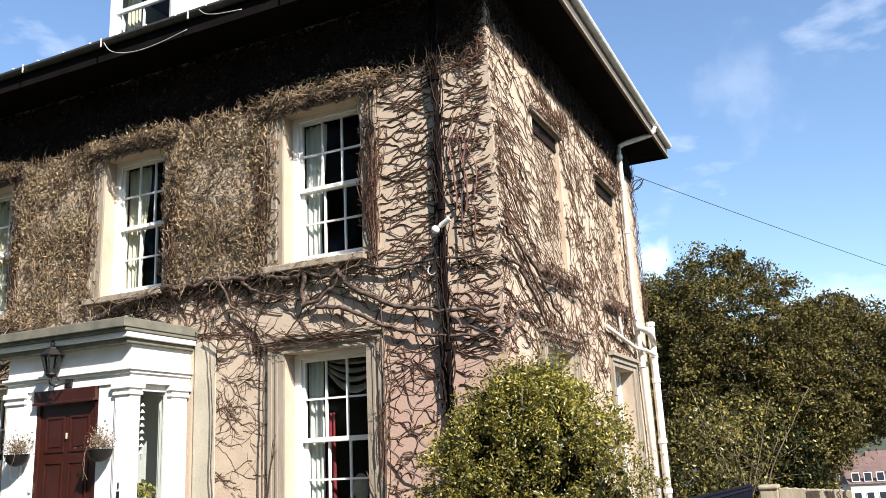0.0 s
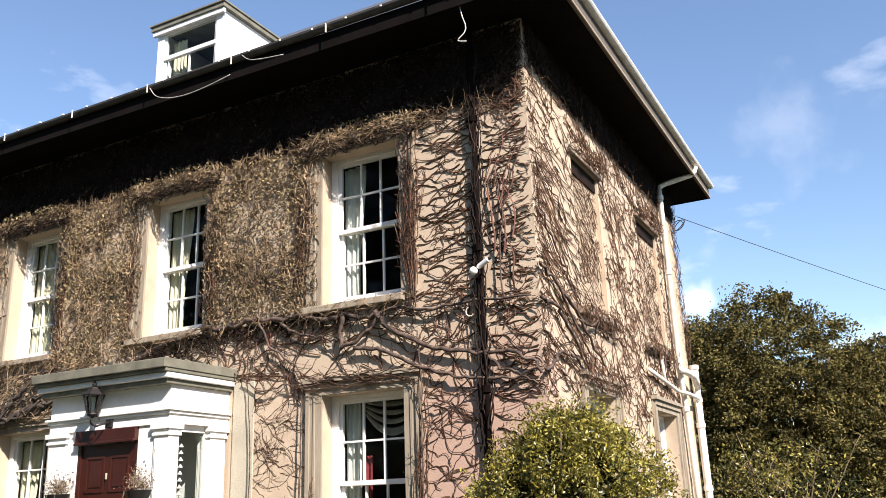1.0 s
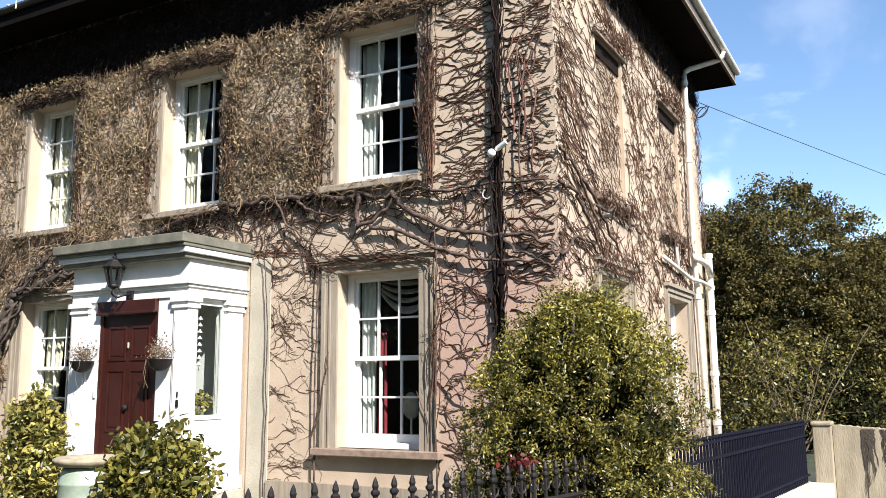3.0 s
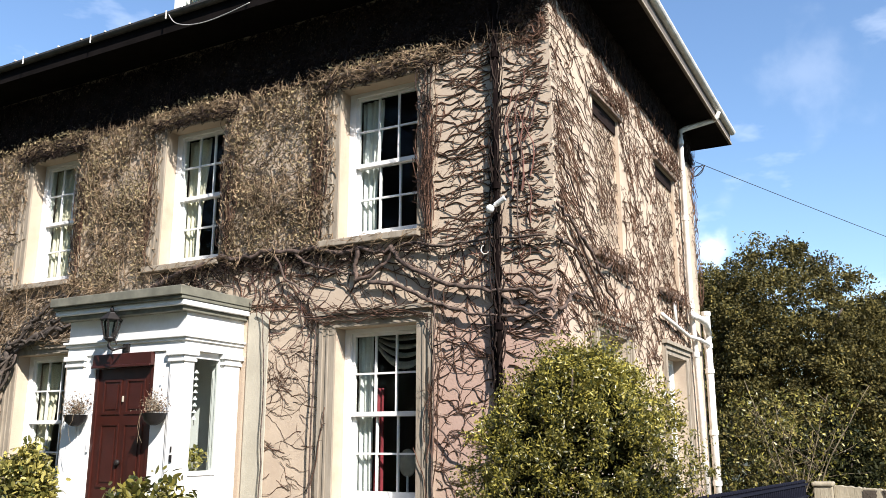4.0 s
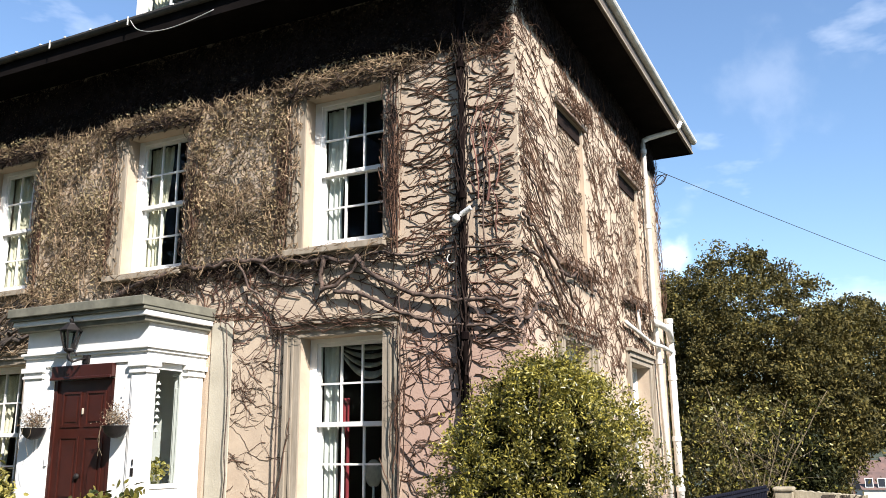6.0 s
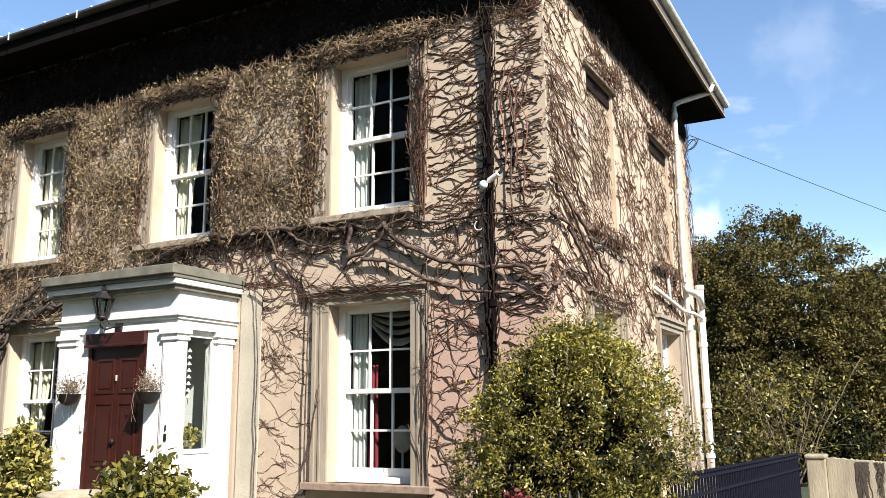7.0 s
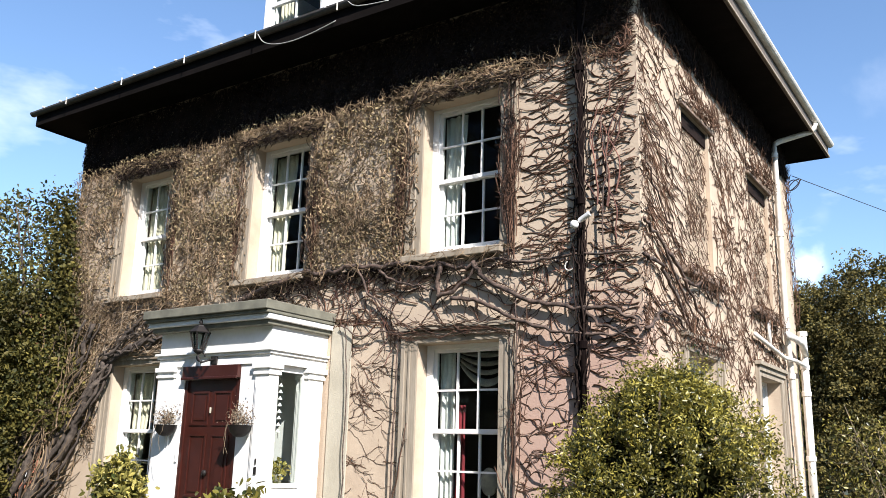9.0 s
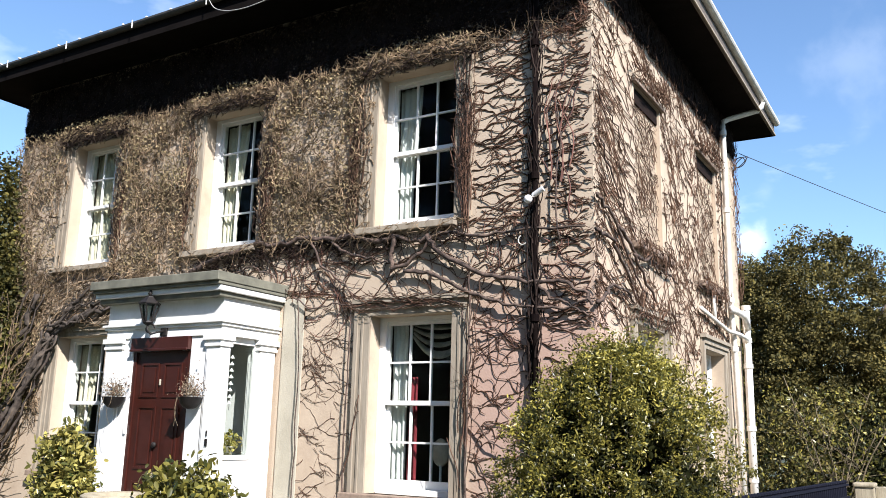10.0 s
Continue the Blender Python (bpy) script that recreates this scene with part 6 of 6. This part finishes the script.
LEAN = [
    ([(-9.75, -0.55, 0.0), (-9.4, -0.42, 0.7), (-9.1, -0.32, 1.5), (-8.55, -0.22, 2.2), (-8.25, -0.15, 2.65)], 0.085, 0.05),
    ([(-9.5, -0.45, 0.0), (-9.1, -0.35, 0.9), (-8.75, -0.25, 1.7), (-8.45, -0.18, 2.4), (-8.3, -0.14, 2.8), (-7.8, -0.12, 2.86), (-7.2, -0.1, 3.02), (-6.6, -0.1, 3.1)], 0.075, 0.04),
    ([(-10.0, -0.5, 0.0), (-9.7, -0.45, 0.9), (-9.4, -0.3, 1.8), (-9.0, -0.2, 2.6), (-8.7, -0.16, 3.3)], 0.075, 0.04),
    ([(-8.35, -0.14, 2.7), (-7.9, -0.12, 3.1), (-7.5, -0.1, 3.38), (-7.0, -0.1, 3.5)], 0.04, 0.02),
    ([(-8.2, -0.14, 2.72), (-7.6, -0.12, 2.98), (-7.1, -0.1, 3.25), (-6.7, -0.1, 3.35)], 0.035, 0.02),
    ([(-10.4, -0.5, 0.0), (-10.1, -0.4, 1.2), (-9.8, -0.3, 2.2), (-9.6, -0.2, 3.4)], 0.07, 0.04),
]
for i, (p, r0, r1) in enumerate(LEAN):
    part("stem", branch(p, r0 * 0.8, r1 * 0.8, 0.03, 60 + i, 7), M_DARKBARK, ivy, smooth=True)
    g = random.Random(300 + i)
    for j in range(3):
        dx, dy = g.uniform(-0.16, 0.16), g.uniform(-0.06, 0.05)
        part("stem", branch([(x + dx + g.gauss(0, 0.03), y + dy, max(z + g.gauss(0, 0.05), 0.0)) for x, y, z in p], r0 * g.uniform(0.25, 0.45), r1 * 0.35, 0.03, 330 + 7 * i + j, 6), M_DARKBARK, ivy, smooth=True)


wild = Bundle()
c = 260
st = np.stack([U(-10.6, -8.7, c), U(0.1, 2.4, c)], axis=1)
st[:, 0] = np.minimum(st[:, 0], -9.75 + 0.5 * st[:, 1])
wild.add(stems(rng, grow(rng, st, 1.0 + rng.normal(0, 0.35, c), U(0.5, 1.4, c), 14, 0.18, 0.15), U(0.006, 0.02, c), 0.004, on_front, [(-8.5, -7, 0.5, 2.7)], (-10.8, -8.35, 0.0, 3.4), (0.08, 0.45)))
c = 260
st = np.stack([U(-9.3, -6.4, c), U(2.75, 3.5, c)], axis=1)
wild.add(stems(rng, grow(rng, st, 0.5 + rng.normal(0, 0.4, c), U(0.3, 0.9, c), 12, 0.2, 0.15), U(0.004, 0.012, c), 0.003, on_front, [(-8.4, -7.2, 0.5, 2.7)], (-9.4, -6.2, 2.7, 3.68), (0.04, 0.14)))
wild.make("stem_tangle", M_TANGLE, ivy, "grey tangled ivy stems")


def clumps(rng, centre, radii, count, shell=0.45, low=-1.0, rough_by=0.22):
    """Places in an ellipsoid's outer shell, roughened."""
    d = rng.normal(size=(count * 3, 3))
    d /= np.linalg.norm(d, axis=1)[:, None]
    d = d[d[:, 2] > low][:count]
    rough = np.array([1 + rough_by * noise.noise(Vector(x * 2.3) + Vector(centre)) for x in d])
    r = (1 - shell * rng.uniform(0, 1, len(d)) ** 1.6) * rough
    return np.asarray(centre) + d * r[:, None] * np.asarray(radii)


def foliage(rng, centres, per, spread, size, aspect=0.5, up=0.4):
    c = np.repeat(centres, per, axis=0)
    c = c + rng.normal(0, spread, c.shape)
    return leaves_raw(rng, c, size, aspect, normal_bias=np.array([0, 0, up]))


def limbs(rng, base, crown, n, r, mat, parent, name="limb"):
    for k in range(n):
        tip = crown[rng.integers(0, len(crown))]
        base_v, tip_v = Vector(base), Vector(tip)
        mid = base_v.lerp(tip_v, 0.5) + Vector(rng.normal(0, 0.12, 3)) * (tip_v - base_v).length * 0.5
        part(name, branch([base_v, mid, tip_v], r, r * 0.25, 0.02, int(rng.integers(1, 999)), 4), mat, parent, smooth=True)


# rounded evergreen bush before the corner
rng = np.random.default_rng(21)
bush = thing("garden_bush", "rounded yellow-green evergreen bush before the house corner", "bush", at=pose(1.0, -2.5, 0))
n = 3000
lean = Vector((0.09, 0.05, 0))
zz = rng.uniform(0.02, 2.03, n)
prof = np.where(zz > 0.85, 0.785 * np.maximum(0.02, 1 - (np.maximum(zz - 0.7, 0) / 1.35) ** 2.15) ** 0.52, 0.785 - 0.06 * (0.8 - zz))
aa = rng.uniform(0, 2 * math.pi, n)
rr = prof * (1 - 0.55 * rng.uniform(0, 1, n) ** 1.8)
rr *= np.array([1 + 0.30 * noise.noise((math.cos(a) * 3.0, math.sin(a) * 3.0, z * 3.4)) + 0.2 * noise.noise((math.cos(a) * 7, math.sin(a) * 7, z * 7)) for a, z in zip(aa, zz)])
cl = np.stack([rr * np.cos(aa) + lean.x * (zz / 2) ** 1.5, rr * np.sin(aa) + lean.y * (zz / 2) ** 1.5, zz], axis=1)
hollow = np.array([noise.noise((x * 4.5, y * 4.5, z * 5.5)) for x, y, z in cl])
cl = cl[hollow < rng.uniform(0.12, 0.4, n)]
zz = cl[:, 2]
v, f = foliage(rng, cl, 44, 0.026, 0.0245, 0.42, 0.5)
fast_mesh("leaves", v, f, M_BUSH, bush, kind="stuff")
# core leaves coloured dark so gaps in the bush read as shaded
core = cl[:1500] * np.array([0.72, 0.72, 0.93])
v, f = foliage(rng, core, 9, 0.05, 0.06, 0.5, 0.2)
fast_mesh("inner_leaves", v, f, M_SHADELEAF, bush, "inner leaves coloured dark for the shade inside", kind="stuff")
sp = cl[zz > 0.9][:620]
tips = sp + np.stack([rng.normal(0, 0.03, len(sp)), rng.normal(0, 0.03, len(sp)), rng.uniform(0.04, 0.17, len(sp))], axis=1)
v, f = foliage(rng, tips, 8, 0.03, 0.03, 0.36, 0.2)
fast_mesh("shoot_growth", v, f, M_BUSH, bush, kind="stuff")
part("trunk", branch([(0, 0, 0), (0.03, 0.02, 0.4), (0, 0, 0.9)], 0.06, 0.035, 0.01, 5), M_TRUNK, bush, smooth=True)
limbs(rng, (0, 0, 0.35), cl, 14, 0.022, M_TRUNK, bush)
rose = thing("red_flowers", "small patch of red flowers at the bush's foot", "flowers", at=pose(1.07, -3.52, 0))
bm = bmesh.new()
for k in range(7):
    tube(bm, [(0.02 * k - 0.06, 0, 0), (0.03 * k - 0.09, 0.02, 0.5), (0.03 * k - 0.09, 0.01, 1.03)], 0.004, 4)
part("stalks", bm, M_TRUNK, rose)
v, f = leaves_raw(rng, np.stack([rng.normal(0, 0.045, 80), rng.normal(0, 0.04, 80), 1.03 + rng.normal(0, 0.025, 80)], axis=1), 0.035, 0.8)
fast_mesh("petals", v, f, M_ROSE, rose, kind="stuff")


def shrub(name, label, x, y, rad, top, mat, leaf, seed, count=420, per=7, aspect=0.48):
    rng = np.random.default_rng(seed)
    sh = thing(name, label, "shrub", at=pose(x, y, 0))
    cl = clumps(rng, (0, 0, top * 0.5), (rad, rad * 0.8, top * 0.5), count, 0.5)
    v, f = foliage(rng, cl, per, leaf * 0.6, leaf, aspect, 0.9)
    fast_mesh("leaves", v, f, mat, sh, kind="stuff")
    limbs(rng, (0, 0, 0.0), cl, 9, 0.018, M_TRUNK, sh)
    return sh


shrub("spotted_laurel", "yellow-spotted laurel shrub beside the porch steps", -5.22, -1.92, 0.33, 1.42, M_SPOTTED, 0.075, 31, 640, 9)
shrub("laurel_shrub", "yellow-flecked green shrub before the porch", -3.35, -1.95, 0.58, 1.06, M_LAUREL, 0.085, 32, 560, 8)


def tufts(rng, centre, radii, count, per, size):
    """Leaf places in separate rounded tufts over an ellipsoid, fuller on their upper and outer sides."""
    mids = clumps(rng, centre, radii, count, 0.35, rough_by=0.10)
    out = np.repeat(mids, per, axis=0)
    d = rng.normal(size=out.shape)
    d /= np.linalg.norm(d, axis=1)[:, None]
    d[:, 2] = np.where(d[:, 2] < -0.2, -d[:, 2] * 0.6, d[:, 2])
    r = size * np.repeat(rng.uniform(0.6, 1.25, len(mids)), per) * rng.uniform(0.35, 1.0, len(out)) ** 0.5
    return out + d * r[:, None] * np.array([0.9, 0.9, 1.05])


def tree(name, label, base, crowns, mat, leaf, seed, count, per, spread, trunk_r=0.18, tuft=0.0):
    rng = np.random.default_rng(seed)
    tr = thing(name, label, "tree", at=pose(*base))
    allc = []
    for c, rad, share in crowns:
        allc.append(clumps(rng, c, rad, int(count * share), 0.5))
    cl = np.concatenate(allc)
    if tuft:
        c = np.concatenate([tufts(rng, c, rad, int(count * share * 0.36), int(per * 2.8), tuft * rng.uniform(0.8, 1.1)) for c, rad, share in crowns])
        c = np.concatenate([c, np.repeat(cl, 6, axis=0) + rng.normal(0, spread, (len(cl) * 6, 3))])
        inner = np.concatenate([clumps(rng, k, np.array(rad) * 0.97, int(count * share * 9), 0.6, rough_by=0.1) for k, rad, share in crowns])
        c = np.concatenate([c, inner])
        v, f = leaves_raw(rng, c, leaf, 0.5, normal_bias=np.array([0, 0, 0.6]))
    else:
        v, f = foliage(rng, cl, per, spread, leaf, 0.5, 0.5)
    fast_mesh("crown", v, f, mat, tr, kind="stuff")
    mid = Vector(crowns[0][0])
    part("trunk", branch([(0, 0, -0.1), (0.1, 0.05, mid.z * 0.45), (mid.x * 0.6, mid.y * 0.6, mid.z)], trunk_r, trunk_r * 0.5, 0.03, seed), M_TRUNK, tr, smooth=True)
    limbs(rng, (0.05, 0, mid.z * 0.4), cl, 16, trunk_r * 0.45, M_TRUNK, tr)
    return tr


gz = ground_height
tree("evergreen_tree", "large dense dark olive evergreen tree behind the house", (-0.05, 16.5, gz(-0.05, 16.5)),
     [((0.0, 0, 4.1), (2.8, 2.3, 2.95), 0.5), ((-1.5, 0.4, 4.3), (1.8, 1.6, 2.1), 0.2), ((0.3, -0.9, 2.4), (2.9, 2.0, 2.4), 0.45)], M_OAK, 0.085, 51, 2500, 58, 0.17, tuft=0.42)
tree("evergreen_tree", "dark olive evergreen tree beyond the garden wall", (2.2, 18.5, gz(2.2, 18.5)),
     [((0.65, 0, 4.0), (1.9, 2.0, 2.1), 0.6), ((-0.9, -0.8, 1.8), (1.2, 1.4, 2.0), 0.35)], M_OAK, 0.085, 52, 2100, 56, 0.17, tuft=0.38)
tree("garden_tree", "thin-crowned olive green tree beyond the far gable", (-11.7, 0.6, 0), [((0, 0, 4.6), (1.1, 1.0, 1.5), 0.5), ((0.1, -0.2, 2.5), (1.3, 1.2, 1.8), 0.5)], M_IVY, 0.08, 53, 620, 20, 0.15, 0.09)
# the right-hand shrub gets the darkened leaf for the shade under the trees
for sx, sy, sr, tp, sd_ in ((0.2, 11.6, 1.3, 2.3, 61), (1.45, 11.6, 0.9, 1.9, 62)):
    shrub("hedge_shrub", "low evergreen shrub under the trees", sx, sy, sr, tp, M_SHADELEAF if sx > 1 else M_OAK, 0.10, sd_, 500, 10)
shrub("hedge_shrub", "tall unclipped shrub at the end of the house", -10.35, -0.75, 0.80, 4.1, M_IVY, 0.07, 64, 2300, 14)
rng = np.random.default_rng(71)
c = np.stack([rng.uniform(-9.95, -8.55, 4200), -np.abs(rng.normal(0.10, 0.22, 4200)), rng.uniform(1.7, 5.6, 4200)], axis=1)
c = c[(c[:, 0] + 9.95) < 1.45 * (1 - (c[:, 2] - 0.6) / 5.4) + 0.1 * rng.normal(size=len(c))]
v, f = foliage(rng, c, 7, 0.07, 0.06, 0.7, 0.3)
fast_mesh("ivy_leaves", v, f, M_IVY, ivy, kind="stuff")

# bare shrub standing before the trees
bare = thing("bare_shrub", "twiggy pale-stemmed shrub with few olive leaves", "shrub", at=pose(1.0, 9.2, 0))
rng = np.random.default_rng(72)
for k in range(9):
    a = rng.uniform(-1.0, 1.0)
    h = rng.uniform(1.5, 2.6)
    tip = Vector((math.sin(a) * h * 0.75, rng.normal(0, 0.3), h))
    st = Vector((rng.normal(0, 0.06), rng.normal(0, 0.06), 0))
    part("stem", branch([st, st.lerp(tip, 0.5) + Vector(rng.normal(0, 0.06, 3)), tip], 0.018, 0.005, 0.012, 100 + k), M_BARE, bare, smooth=True)
    bm = bmesh.new()
    for j in range(9):
        p = st.lerp(tip, rng.uniform(0.3, 0.95))
        q = p + Vector((rng.normal(0, 0.28), rng.normal(0, 0.15), rng.uniform(0.05, 0.4)))
        tube(bm, [p, p.lerp(q, 0.5) + Vector(rng.normal(0, 0.03, 3)), q], 0.006, 4, 0.002)
    part("twig_spray", bm, M_BARE, bare)["kind"] = "stuff"

c = np.stack([rng.normal(0, 0.75, 1900), rng.normal(0, 0.3, 1900), rng.uniform(0.5, 2.4, 1900)], axis=1)
v, f = leaves_raw(rng, c, 0.07, 0.45)
fast_mesh("sparse_leaves", v, f, M_BUSH, bare, "few olive leaves", kind="stuff")

# unseen trees added opposite the house to block sky light and darken reflections
for k, (x, y, h) in enumerate(((-27, -17, 16), (-19, -19, 17.5), (-11, -18, 17), (-3.5, -20, 18), (4, -19, 16.5), (11.5, -21, 12.5), (25, -13, 10), (27, -3, 12), (26, 7, 12))):
    tree("sky_block_tree", "unseen tall tree added to block sky light from the house", (x, y, gz(x, y)),
         [((0, 0, h * 0.62), (4.3, 3.6, h * 0.40), 0.6), ((0, 0, h * 0.34), (4.4, 3.4, h * 0.34), 0.4)], M_OAK, 0.42, 200 + k, 420, 20, 0.45, 0.3)
